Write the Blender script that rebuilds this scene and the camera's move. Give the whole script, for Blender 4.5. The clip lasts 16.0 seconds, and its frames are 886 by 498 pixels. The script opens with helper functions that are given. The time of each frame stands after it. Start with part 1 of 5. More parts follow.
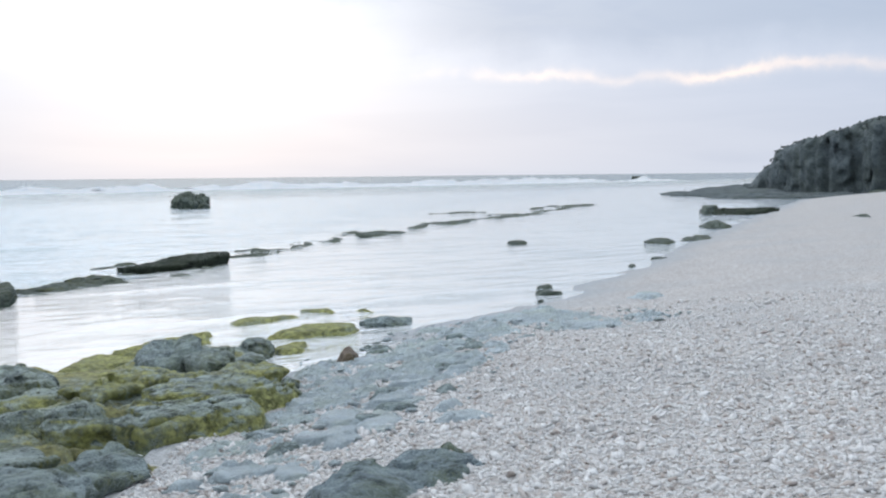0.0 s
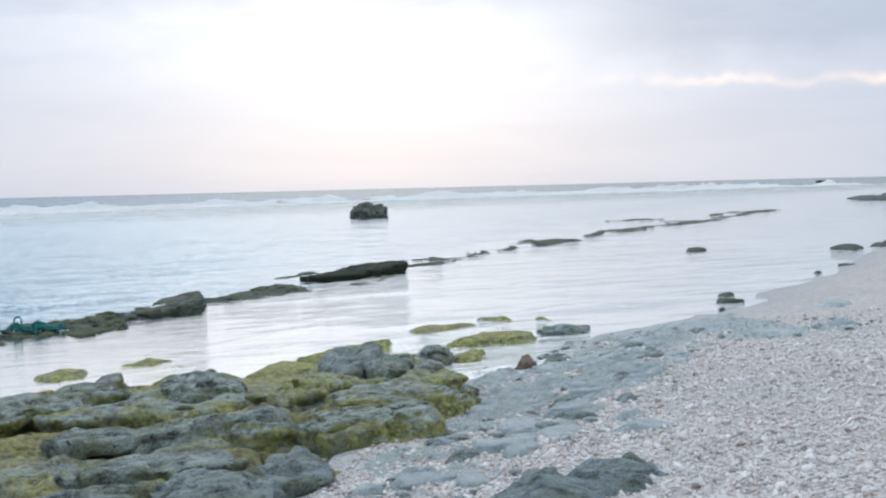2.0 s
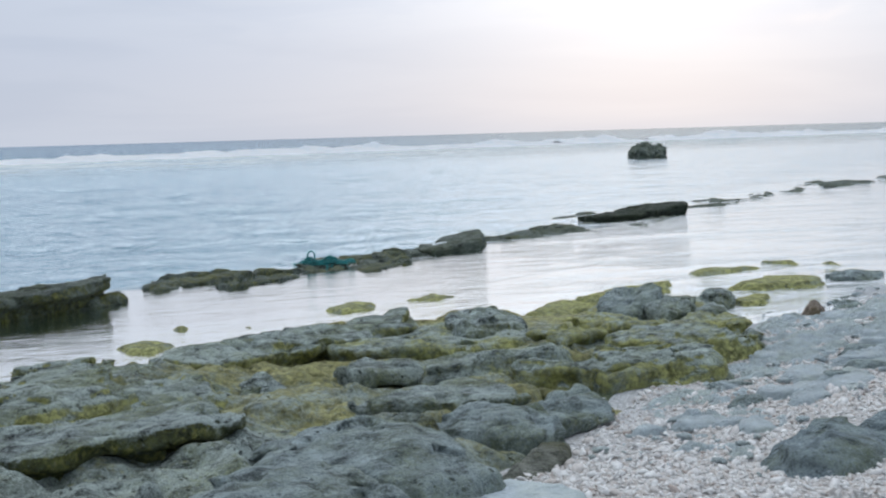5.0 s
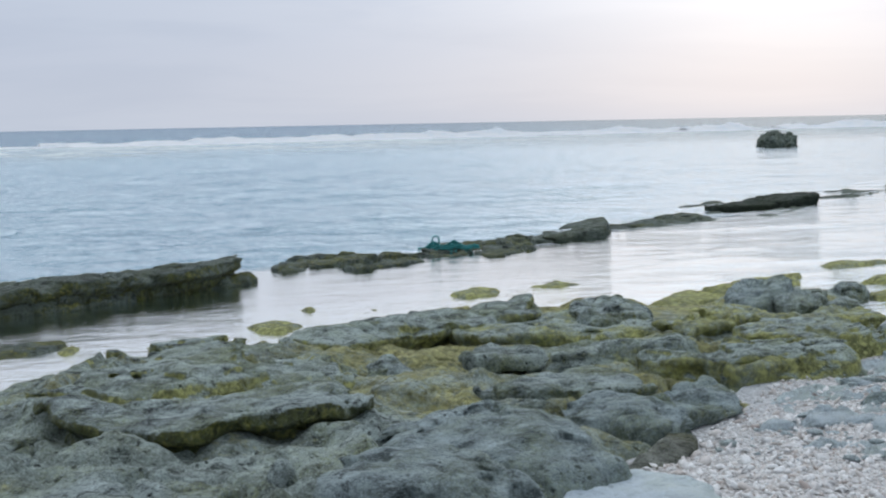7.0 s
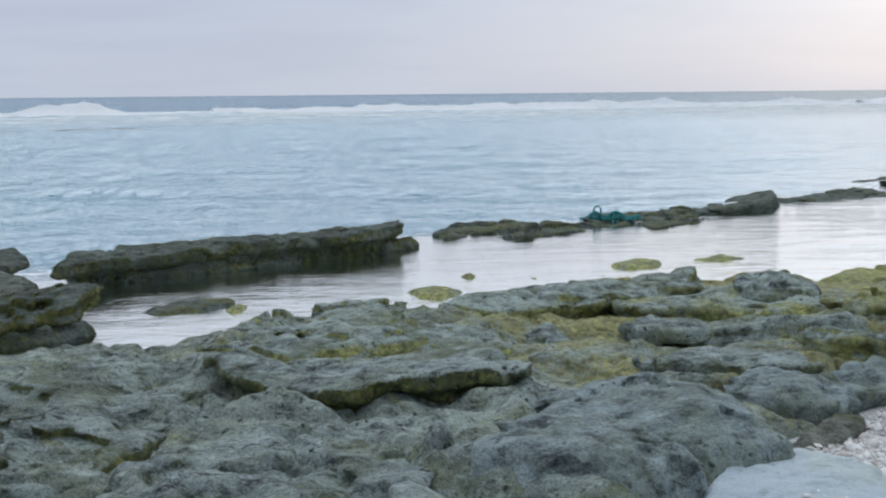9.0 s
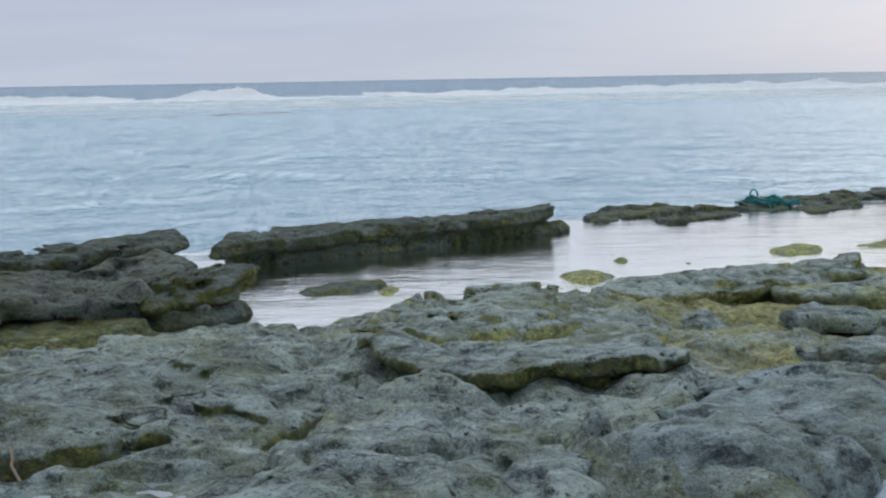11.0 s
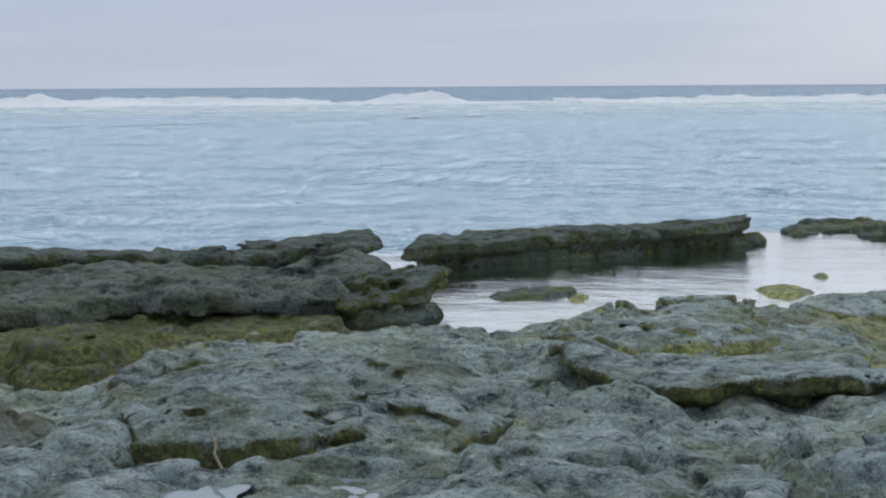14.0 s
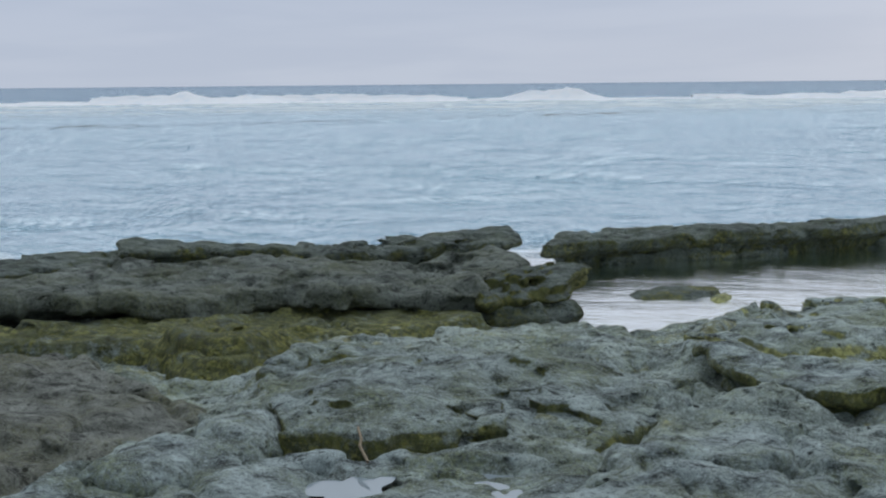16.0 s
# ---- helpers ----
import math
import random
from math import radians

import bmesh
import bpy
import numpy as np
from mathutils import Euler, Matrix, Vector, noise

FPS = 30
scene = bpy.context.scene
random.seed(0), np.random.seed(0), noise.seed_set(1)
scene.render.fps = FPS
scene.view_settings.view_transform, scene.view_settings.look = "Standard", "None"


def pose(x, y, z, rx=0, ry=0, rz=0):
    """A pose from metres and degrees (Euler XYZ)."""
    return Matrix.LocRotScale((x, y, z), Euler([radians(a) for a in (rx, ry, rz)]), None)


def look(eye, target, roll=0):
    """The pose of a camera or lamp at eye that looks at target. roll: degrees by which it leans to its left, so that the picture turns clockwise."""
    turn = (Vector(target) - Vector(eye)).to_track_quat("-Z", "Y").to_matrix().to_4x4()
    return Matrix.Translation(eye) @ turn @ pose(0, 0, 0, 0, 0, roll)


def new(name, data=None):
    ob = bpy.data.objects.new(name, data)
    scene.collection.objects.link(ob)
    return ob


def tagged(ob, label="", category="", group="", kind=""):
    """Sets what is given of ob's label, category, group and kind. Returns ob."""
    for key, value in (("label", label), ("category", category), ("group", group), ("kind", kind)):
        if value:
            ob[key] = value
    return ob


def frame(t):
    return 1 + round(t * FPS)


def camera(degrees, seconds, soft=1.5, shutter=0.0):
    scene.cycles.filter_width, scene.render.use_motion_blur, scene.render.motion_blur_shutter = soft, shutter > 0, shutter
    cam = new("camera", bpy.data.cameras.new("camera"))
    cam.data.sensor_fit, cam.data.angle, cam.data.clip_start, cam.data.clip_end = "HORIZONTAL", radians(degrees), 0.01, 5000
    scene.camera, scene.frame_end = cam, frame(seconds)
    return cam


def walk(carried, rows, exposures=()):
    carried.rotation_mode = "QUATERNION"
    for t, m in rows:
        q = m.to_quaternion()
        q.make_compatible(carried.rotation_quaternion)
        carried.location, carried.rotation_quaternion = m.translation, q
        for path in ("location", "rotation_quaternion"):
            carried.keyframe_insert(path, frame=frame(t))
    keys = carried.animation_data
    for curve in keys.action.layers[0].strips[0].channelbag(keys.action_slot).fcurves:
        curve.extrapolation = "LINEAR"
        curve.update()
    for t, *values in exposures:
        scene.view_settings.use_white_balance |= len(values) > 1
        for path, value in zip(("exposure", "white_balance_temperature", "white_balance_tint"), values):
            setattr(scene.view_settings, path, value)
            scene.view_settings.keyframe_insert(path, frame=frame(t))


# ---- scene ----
cam = camera(40.0, 16.0, soft=2.15)
PATH = [  # seconds, eye, (turn to the left, tilt, lean) in degrees
    (0.0, (-0.000, -0.000, 2.001), (0.00, -3.47, -0.58)),
    (0.5, (-0.002, -0.014, 2.003), (1.68, -3.17, -1.00)),
    (1.0, (-0.004, -0.005, 2.001), (3.44, -2.87, -1.17)),
    (1.5, (-0.015, 0.017, 1.996), (5.75, -2.71, -0.87)),
    (2.0, (-0.025, 0.018, 1.994), (8.24, -2.93, -1.43)),
    (2.5, (-0.031, 0.013, 2.002), (11.36, -3.25, -1.33)),
    (3.0, (-0.027, 0.014, 1.992), (13.16, -3.70, -1.20)),
    (3.5, (-0.040, 0.015, 1.997), (15.50, -4.57, -1.44)),
    (4.0, (-0.052, 0.018, 1.996), (17.83, -4.63, -1.65)),
    (4.5, (-0.060, 0.001, 1.996), (19.81, -4.65, -1.63)),
    (5.0, (-0.064, -0.008, 1.990), (21.28, -5.39, -1.67)),
    (7.5, (-0.098, -0.061, 2.001), (28.50, -6.22, -0.98)),
    (8.0, (-0.099, -0.052, 2.000), (30.19, -6.75, -0.86)),
    (8.5, (-0.095, -0.060, 1.995), (32.50, -7.03, -0.57)),
    (11.0, (-0.192, -0.021, 1.973), (41.55, -7.96, -1.03)),
    (11.5, (-0.208, -0.016, 1.973), (43.51, -7.84, -0.54)),
    (12.0, (-0.217, -0.022, 1.971), (44.63, -7.93, -0.43)),
    (12.5, (-0.221, -0.023, 1.969), (45.64, -7.82, -0.52)),
    (13.0, (-0.228, -0.029, 1.974), (46.78, -7.93, -0.27)),
    (13.5, (-0.242, -0.040, 1.969), (48.79, -7.88, -0.22)),
    (14.0, (-0.247, -0.045, 1.977), (50.33, -7.62, -0.33)),
    (14.5, (-0.260, -0.052, 1.973), (51.95, -7.43, -0.64)),
    (15.0, (-0.260, -0.064, 1.976), (53.31, -7.55, -0.72)),
    (15.5, (-0.265, -0.073, 1.974), (54.84, -7.50, -0.63)),
    (16.0, (-0.272, -0.087, 1.978), (56.70, -7.73, -0.54)),
]


def heading(eye, turn, tilt, lean):
    a, p = radians(turn), radians(tilt)
    ahead = Vector((-math.sin(a) * math.cos(p), math.cos(a) * math.cos(p), math.sin(p)))
    return look(eye, Vector(eye) + ahead, lean)


walk(cam, [(t, heading(eye, *turns)) for t, eye, turns in PATH], [(0, 0.05), (2, 0.0), (3.5, -0.06), (8.5, -0.14), (16, -0.19)])

# ---- light: a veiled low sun over the sea ----
SUN_TURN, SUN_UP = 11.0, 10.0
SUN = Vector((-math.sin(radians(SUN_TURN)) * math.cos(radians(SUN_UP)), math.cos(radians(SUN_TURN)) * math.cos(radians(SUN_UP)), math.sin(radians(SUN_UP))))


def wire(tree, kind, inputs=(), **settings):
    """A node with its settings and inputs; an input may be a socket to link from."""
    node = tree.nodes.new(kind)
    for key, value in settings.items():
        setattr(node, key, value)
    for key, value in dict(inputs).items():
        if isinstance(value, bpy.types.NodeSocket):
            tree.links.new(value, node.inputs[key])
        else:
            node.inputs[key].default_value = value
    return node


def ramp(tree, fac, stops, mode="LINEAR"):
    node = tree.nodes.new("ShaderNodeValToRGB")
    tree.links.new(fac, node.inputs[0])
    node.color_ramp.interpolation = mode
    el = node.color_ramp.elements
    while len(el) < len(stops):
        el.new(0.5)
    for e, (p, c) in zip(el, stops):
        e.position, e.color = p, (*c, 1) if len(c) == 3 else c
    return node.outputs[0]


def grey(v):
    return (v, v, v)


def calc(tree, op, a, b=0.0, c=0.0, clamp=False):
    return wire(tree, "ShaderNodeMath", {0: a, 1: b, 2: c}, operation=op, use_clamp=clamp).outputs[0]


def blend(tree, fac, a, b, mode="MIX"):
    node = tree.nodes.new("ShaderNodeMix")
    node.data_type, node.blend_type = "RGBA", mode
    for key, value in ((0, fac), (6, a), (7, b)):
        if isinstance(value, bpy.types.NodeSocket):
            tree.links.new(value, node.inputs[key])
        else:
            node.inputs[key].default_value = value if key == 0 else (*value, 1)
    return node.outputs[2]


def noise_tex(tree, vec, scale, detail=4.0, rough=0.55, distort=0.0):
    return wire(tree, "ShaderNodeTexNoise", {"Vector": vec, "Scale": scale, "Detail": detail, "Roughness": rough, "Distortion": distort}).outputs[0]


def make_world():
    world = bpy.data.worlds.new("world")
    scene.world = world
    world.use_nodes = True
    tr = world.node_tree
    tr.nodes.clear()
    way = wire(tr, "ShaderNodeTexCoord").outputs["Generated"]
    up = wire(tr, "ShaderNodeSeparateXYZ", {0: way}).outputs[2]
    # thin overcast: blue-grey low down, brightest overhead
    veil = ramp(tr, calc(tr, "MAXIMUM", up, 0.0), [(0.0, (0.58, 0.645, 0.765)), (0.06, (0.54, 0.61, 0.75)), (0.18, (0.56, 0.64, 0.78)), (0.45, (1.05, 1.16, 1.3)), (1.0, (1.85, 2.0, 2.15))])
    # the sky behind, away from the sunset, is dimmer
    facing = wire(tr, "ShaderNodeVectorMath", {0: way, 1: Vector((SUN.x, SUN.y, 0)).normalized()}, operation="DOT_PRODUCT").outputs["Value"]
    dusk = wire(tr, "ShaderNodeMapRange", {"Value": facing, "From Min": -0.7, "From Max": 0.45, "To Min": 0.56, "To Max": 1.0}, interpolation_type="SMOOTHSTEP").outputs[0]
    veil = blend(tr, 1.0, veil, wire(tr, "ShaderNodeCombineColor", {0: dusk, 1: dusk, 2: dusk}).outputs[0], "MULTIPLY")
    # the glow of the sun through the cloud
    toward = wire(tr, "ShaderNodeVectorMath", {0: way, 1: SUN}, operation="DOT_PRODUCT").outputs["Value"]
    toward = calc(tr, "MAXIMUM", toward, 0.0)
    glow = calc(tr, "ADD", calc(tr, "MULTIPLY", calc(tr, "POWER", toward, 60.0), 0.18), calc(tr, "MULTIPLY", calc(tr, "POWER", toward, 13.0), 0.23))
    # a denser bank lies along the horizon
    glow = calc(tr, "MULTIPLY", glow, wire(tr, "ShaderNodeMapRange", {"Value": up, "From Min": 0.0, "From Max": 0.14, "To Min": 0.38, "To Max": 1.0}, interpolation_type="SMOOTHSTEP").outputs[0])
    # long cloud banks, flattened towards the horizon
    banks = wire(tr, "ShaderNodeMapping", {"Vector": way, "Scale": (1.6, 1.6, 13.0)}).outputs[0]
    wisps = noise_tex(tr, banks, 2.4, 6.0, 0.5, 0.4)
    cloud = ramp(tr, wisps, [(0.40, grey(0)), (0.62, grey(1))], "EASE")
    body = blend(tr, calc(tr, "MULTIPLY", cloud, 0.24), veil, (0.42, 0.50, 0.65))
    # a dark cloud with a lit lower edge, north of the sun
    parts = wire(tr, "ShaderNodeSeparateXYZ", {0: way})
    west = calc(tr, "MULTIPLY", calc(tr, "ARCTAN2", calc(tr, "MULTIPLY", parts.outputs[0], -1.0), parts.outputs[1]), 57.3)
    high = calc(tr, "ADD", calc(tr, "MULTIPLY", calc(tr, "ARCSINE", up), 57.3), calc(tr, "MULTIPLY", calc(tr, "SUBTRACT", noise_tex(tr, way, 9.0, 6, 0.6), 0.5), 3.2))
    side = wire(tr, "ShaderNodeMapRange", {"Value": west, "From Min": 7.0, "From Max": -3.0}, interpolation_type="SMOOTHSTEP").outputs[0]
    above = wire(tr, "ShaderNodeMapRange", {"Value": high, "From Min": 4.6, "From Max": 7.0}, interpolation_type="SMOOTHSTEP").outputs[0]
    body = blend(tr, calc(tr, "MULTIPLY", calc(tr, "MULTIPLY", side, above), 0.5), body, (0.36, 0.45, 0.60))
    band = calc(tr, "POWER", 2.718, calc(tr, "MULTIPLY", calc(tr, "POWER", calc(tr, "ABSOLUTE", calc(tr, "DIVIDE", calc(tr, "SUBTRACT", high, 4.5), 0.27)), 2.0), -1.0))
    body = blend(tr, calc(tr, "MULTIPLY", calc(tr, "MULTIPLY", side, band), calc(tr, "MULTIPLY", ramp(tr, noise_tex(tr, way, 7.0, 4, 0.6), [(0.43, grey(0)), (0.64, grey(1))]), 0.75)), body, (1.1, 0.93, 0.84))
    glow = calc(tr, "MULTIPLY", glow, calc(tr, "SUBTRACT", 1.0, calc(tr, "MULTIPLY", calc(tr, "MULTIPLY", side, above), 0.6)))
    # a grey bank hangs over the bright gap
    over = wire(tr, "ShaderNodeMapRange", {"Value": high, "From Min": 7.6, "From Max": 9.2}, interpolation_type="SMOOTHSTEP").outputs[0]
    over = calc(tr, "MULTIPLY", over, wire(tr, "ShaderNodeMapRange", {"Value": high, "From Min": 22.0, "From Max": 12.0}, interpolation_type="SMOOTHSTEP").outputs[0])
    body = blend(tr, calc(tr, "MULTIPLY", over, 0.5), body, (0.55, 0.64, 0.78))
    glow = calc(tr, "MULTIPLY", glow, calc(tr, "SUBTRACT", 1.0, calc(tr, "MULTIPLY", over, 0.55)))
    lit = blend(tr, 1.0, body, wire(tr, "ShaderNodeCombineColor", {0: calc(tr, "MULTIPLY", glow, 0.96), 1: calc(tr, "MULTIPLY", glow, 0.98), 2: glow}).outputs[0], "ADD")
    # torn patches of thicker cloud dim the glow
    torn = wire(tr, "ShaderNodeMapping", {"Vector": way, "Location": (0.3, 0.1, 0.2), "Scale": (2.2, 2.2, 9.0)}).outputs[0]
    patch = ramp(tr, noise_tex(tr, torn, 3.0, 7, 0.55, 0.8), [(0.46, grey(0)), (0.62, grey(0.6))], "EASE")
    lit = blend(tr, calc(tr, "MULTIPLY", calc(tr, "MULTIPLY", patch, wire(tr, "ShaderNodeMapRange", {"Value": up, "From Min": 0.04, "From Max": 0.15}).outputs[0]), calc(tr, "POWER", toward, 7.0)), lit, (0.84, 0.88, 0.94), "MULTIPLY")
    sky = wire(tr, "ShaderNodeTexSky", sky_type="NISHITA", sun_disc=False, sun_elevation=radians(SUN_UP), sun_rotation=radians(-SUN_TURN), air_density=1.0, dust_density=2.0)
    back1 = wire(tr, "ShaderNodeBackground", {0: lit, 1: 1.0})
    back2 = wire(tr, "ShaderNodeBackground", {0: sky.outputs[0], 1: 0.004})
    add = wire(tr, "ShaderNodeAddShader", {0: back1.outputs[0], 1: back2.outputs[0]})
    wire(tr, "ShaderNodeOutputWorld", {0: add.outputs[0]})


make_world()
sun = new("sun", bpy.data.lights.new("sun", "SUN"))
sun.data.energy, sun.data.angle, sun.data.color = 0.55, radians(150), (1.0, 0.95, 0.9)
sun.matrix_world = look((0, 0, 30), Vector((0, 0, 30)) - SUN)


# ---- materials ----
def surface(name):
    mat = bpy.data.materials.new(name)
    mat.use_nodes = True
    tr = mat.node_tree
    return mat, tr, tr.nodes["Principled BSDF"], wire(tr, "ShaderNodeTexCoord").outputs["Object"]


def relief(tr, bsdf, height, distance, strength=1.0):
    tr.links.new(wire(tr, "ShaderNodeBump", {"Height": height, "Distance": distance, "Strength": strength}).outputs[0], bsdf.inputs["Normal"])


def rock_material(name, dark, light, moss_tint=(0.12, 0.13, 0.027), moss_light=(0.27, 0.265, 0.06), rough=0.85, wet=0.0, moss=True, relief_depth=0.07, size=1.0, contrast=1.0):
    """Pitted limestone: two greys, dark pits with shade put into their colour, lichen specks, and moss where the mesh's
    own moss value allows it.
    """
    mat, tr, bsdf, at = surface(name)
    at = wire(tr, "ShaderNodeMapping", {"Vector": at, "Scale": (size, size, size)}).outputs[0]
    bed = wire(tr, "ShaderNodeMapping", {"Vector": at, "Rotation": (0, 0, radians(45)), "Scale": (1.3, 0.9, 0.8)}, vector_type="TEXTURE").outputs[0]
    big, mid, fine = noise_tex(tr, bed, 1.6, 7, 0.66), noise_tex(tr, bed, 8.5, 8, 0.7), noise_tex(tr, at, 46.0, 6, 0.72)
    shift = blend(tr, 0.12, at, wire(tr, "ShaderNodeTexNoise", {"Vector": at, "Scale": 9.0, "Detail": 4.0}).outputs[1])
    pits = wire(tr, "ShaderNodeTexVoronoi", {"Vector": shift, "Scale": 15.0}).outputs["Distance"]
    tone = blend(tr, ramp(tr, calc(tr, "ADD", calc(tr, "MULTIPLY", big, 0.55), calc(tr, "MULTIPLY", mid, 0.45)), [(0.39, grey(0)), (0.54, grey(1))]), dark, light)
    stain = ramp(tr, noise_tex(tr, at, 1.9, 6, 0.65), [(0.47, grey(0)), (0.64, grey(0.6))])
    tone = blend(tr, stain, tone, (dark[0] * 1.5, dark[1] * 1.35, dark[2] * 0.75))
    shade = ramp(tr, noise_tex(tr, bed, 0.9, 5, 0.6, 0.4), [(0.5, grey(0)), (0.66, grey(0.55))])
    tone = blend(tr, shade, tone, (dark[0] * 2.6, dark[1] * 2.4, dark[2] * 2.0))
    # low spots of the relief are darkened in colour, as shade would do
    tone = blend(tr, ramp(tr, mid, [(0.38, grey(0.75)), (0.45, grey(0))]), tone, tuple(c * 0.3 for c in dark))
    tone = blend(tr, ramp(tr, mid, [(0.56, grey(0)), (0.65, grey(0.6))]), tone, tuple(min(1, c * 1.35) for c in light))
    tone = blend(tr, ramp(tr, fine, [(0.53, grey(0)), (0.68, grey(0.34))]), tone, tuple(min(1, c * 1.6) for c in light))
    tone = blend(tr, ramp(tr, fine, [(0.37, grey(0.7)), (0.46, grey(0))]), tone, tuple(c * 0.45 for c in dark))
    # the sunken pits get their shade painted in as well
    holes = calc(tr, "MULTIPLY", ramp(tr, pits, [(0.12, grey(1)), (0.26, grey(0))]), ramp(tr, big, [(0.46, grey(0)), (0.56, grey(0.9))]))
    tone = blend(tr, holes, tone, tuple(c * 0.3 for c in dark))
    crumb = noise_tex(tr, at, 120.0, 4, 0.75)
    tone = blend(tr, ramp(tr, crumb, [(0.54, grey(0)), (0.66, grey(0.38))]), tone, tuple(min(1, c * 1.9) for c in light))
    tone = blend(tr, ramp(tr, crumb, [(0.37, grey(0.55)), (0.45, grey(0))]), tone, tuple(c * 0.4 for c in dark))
    lichen = calc(tr, "MULTIPLY", ramp(tr, noise_tex(tr, at, 2.3, 5, 0.6), [(0.44, grey(0)), (0.66, grey(0.55))]), ramp(tr, noise_tex(tr, at, 40.0, 4, 0.7), [(0.42, grey(0.1)), (0.6, grey(1))]))
    tone = blend(tr, lichen, tone, (light[0] * 0.78, light[1] * 0.76, light[2] * 0.4))
    if contrast < 1:
        tone = blend(tr, contrast, light, tone)
    if moss:
        amount = wire(tr, "ShaderNodeAttribute", attribute_name="moss").outputs["Fac"]
        edge = calc(tr, "ADD", calc(tr, "MULTIPLY", noise_tex(tr, at, 3.2, 6, 0.66), 1.2), calc(tr, "MULTIPLY", noise_tex(tr, at, 22.0, 5, 0.65), 0.8))
        cover = ramp(tr, calc(tr, "ADD", edge, calc(tr, "SUBTRACT", amount, 1.0)), [(0.52, grey(0)), (0.86, grey(1))])
        felt = blend(tr, ramp(tr, noise_tex(tr, at, 9.0, 8, 0.72), [(0.42, grey(0)), (0.60, grey(1))]), tuple(c * 0.42 for c in moss_tint), tuple(c * 0.98 for c in moss_tint))
        specks = calc(tr, "MULTIPLY", ramp(tr, noise_tex(tr, at, 21.0, 6, 0.7), [(0.47, grey(0)), (0.60, grey(1))]), ramp(tr, noise_tex(tr, at, 2.6, 6, 0.65), [(0.42, grey(0.15)), (0.60, grey(1))]))
        felt = blend(tr, specks, felt, moss_light)
        tone = blend(tr, calc(tr, "MULTIPLY", cover, 0.88), tone, felt)
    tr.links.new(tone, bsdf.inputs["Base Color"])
    bsdf.inputs["Roughness"].default_value = rough
    bsdf.inputs["Specular IOR Level"].default_value = 0.3 + wet
    height = calc(tr, "ADD", calc(tr, "ADD", calc(tr, "MULTIPLY", mid, 0.65), calc(tr, "ADD", calc(tr, "MULTIPLY", fine, 0.5), calc(tr, "MULTIPLY", crumb, 0.2))), calc(tr, "MULTIPLY", holes, -0.5))
    relief(tr, bsdf, height, relief_depth / size)
    return mat


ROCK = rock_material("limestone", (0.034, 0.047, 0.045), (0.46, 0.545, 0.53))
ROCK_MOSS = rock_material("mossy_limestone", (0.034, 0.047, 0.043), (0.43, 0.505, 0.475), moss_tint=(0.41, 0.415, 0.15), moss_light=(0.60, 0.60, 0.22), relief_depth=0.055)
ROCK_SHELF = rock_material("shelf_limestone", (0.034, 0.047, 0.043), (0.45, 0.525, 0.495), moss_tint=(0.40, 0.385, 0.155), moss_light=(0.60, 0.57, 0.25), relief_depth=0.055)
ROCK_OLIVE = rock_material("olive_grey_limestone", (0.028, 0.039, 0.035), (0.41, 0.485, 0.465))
ROCK_DARK = rock_material("dark_limestone", (0.014, 0.02, 0.016), (0.066, 0.083, 0.064), wet=-0.1, rough=0.85)
# darker copies of the limestone: the shade on these rocks is in their colour
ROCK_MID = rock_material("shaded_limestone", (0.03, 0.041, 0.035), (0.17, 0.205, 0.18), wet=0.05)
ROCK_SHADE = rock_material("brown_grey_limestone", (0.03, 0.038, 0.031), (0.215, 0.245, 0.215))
ROCK_WARM = rock_material("brownish_limestone", (0.038, 0.043, 0.036), (0.27, 0.285, 0.25))
ROCK_COOL = rock_material("blue_limestone", (0.05, 0.07, 0.071), (0.41, 0.495, 0.505), contrast=0.9)
ROCK_BLUE = rock_material("blue_grey_stone", (0.27, 0.35, 0.395), (0.52, 0.615, 0.665), moss=False, contrast=0.55, rough=0.5, wet=0.35)
ROCK_BOULDER = rock_material("weathered_blue_stone", (0.11, 0.15, 0.165), (0.34, 0.42, 0.455), moss=False)
ROCK_PALE = rock_material("pale_stone", (0.30, 0.36, 0.41), (0.41, 0.48, 0.535), moss=False, relief_depth=0.015, contrast=0.45, rough=0.6, wet=0.2)
ROCK_BROWN = rock_material("brown_stone", (0.12, 0.10, 0.085), (0.29, 0.235, 0.19), moss=False)
# lifted, bluish and low in contrast: distance haze is put into the colour
ROCK_FAR = rock_material("far_cliff", (0.036, 0.048, 0.054), (0.13, 0.157, 0.168), moss_tint=(0.06, 0.075, 0.03), size=0.12, relief_depth=0.016, contrast=0.7)


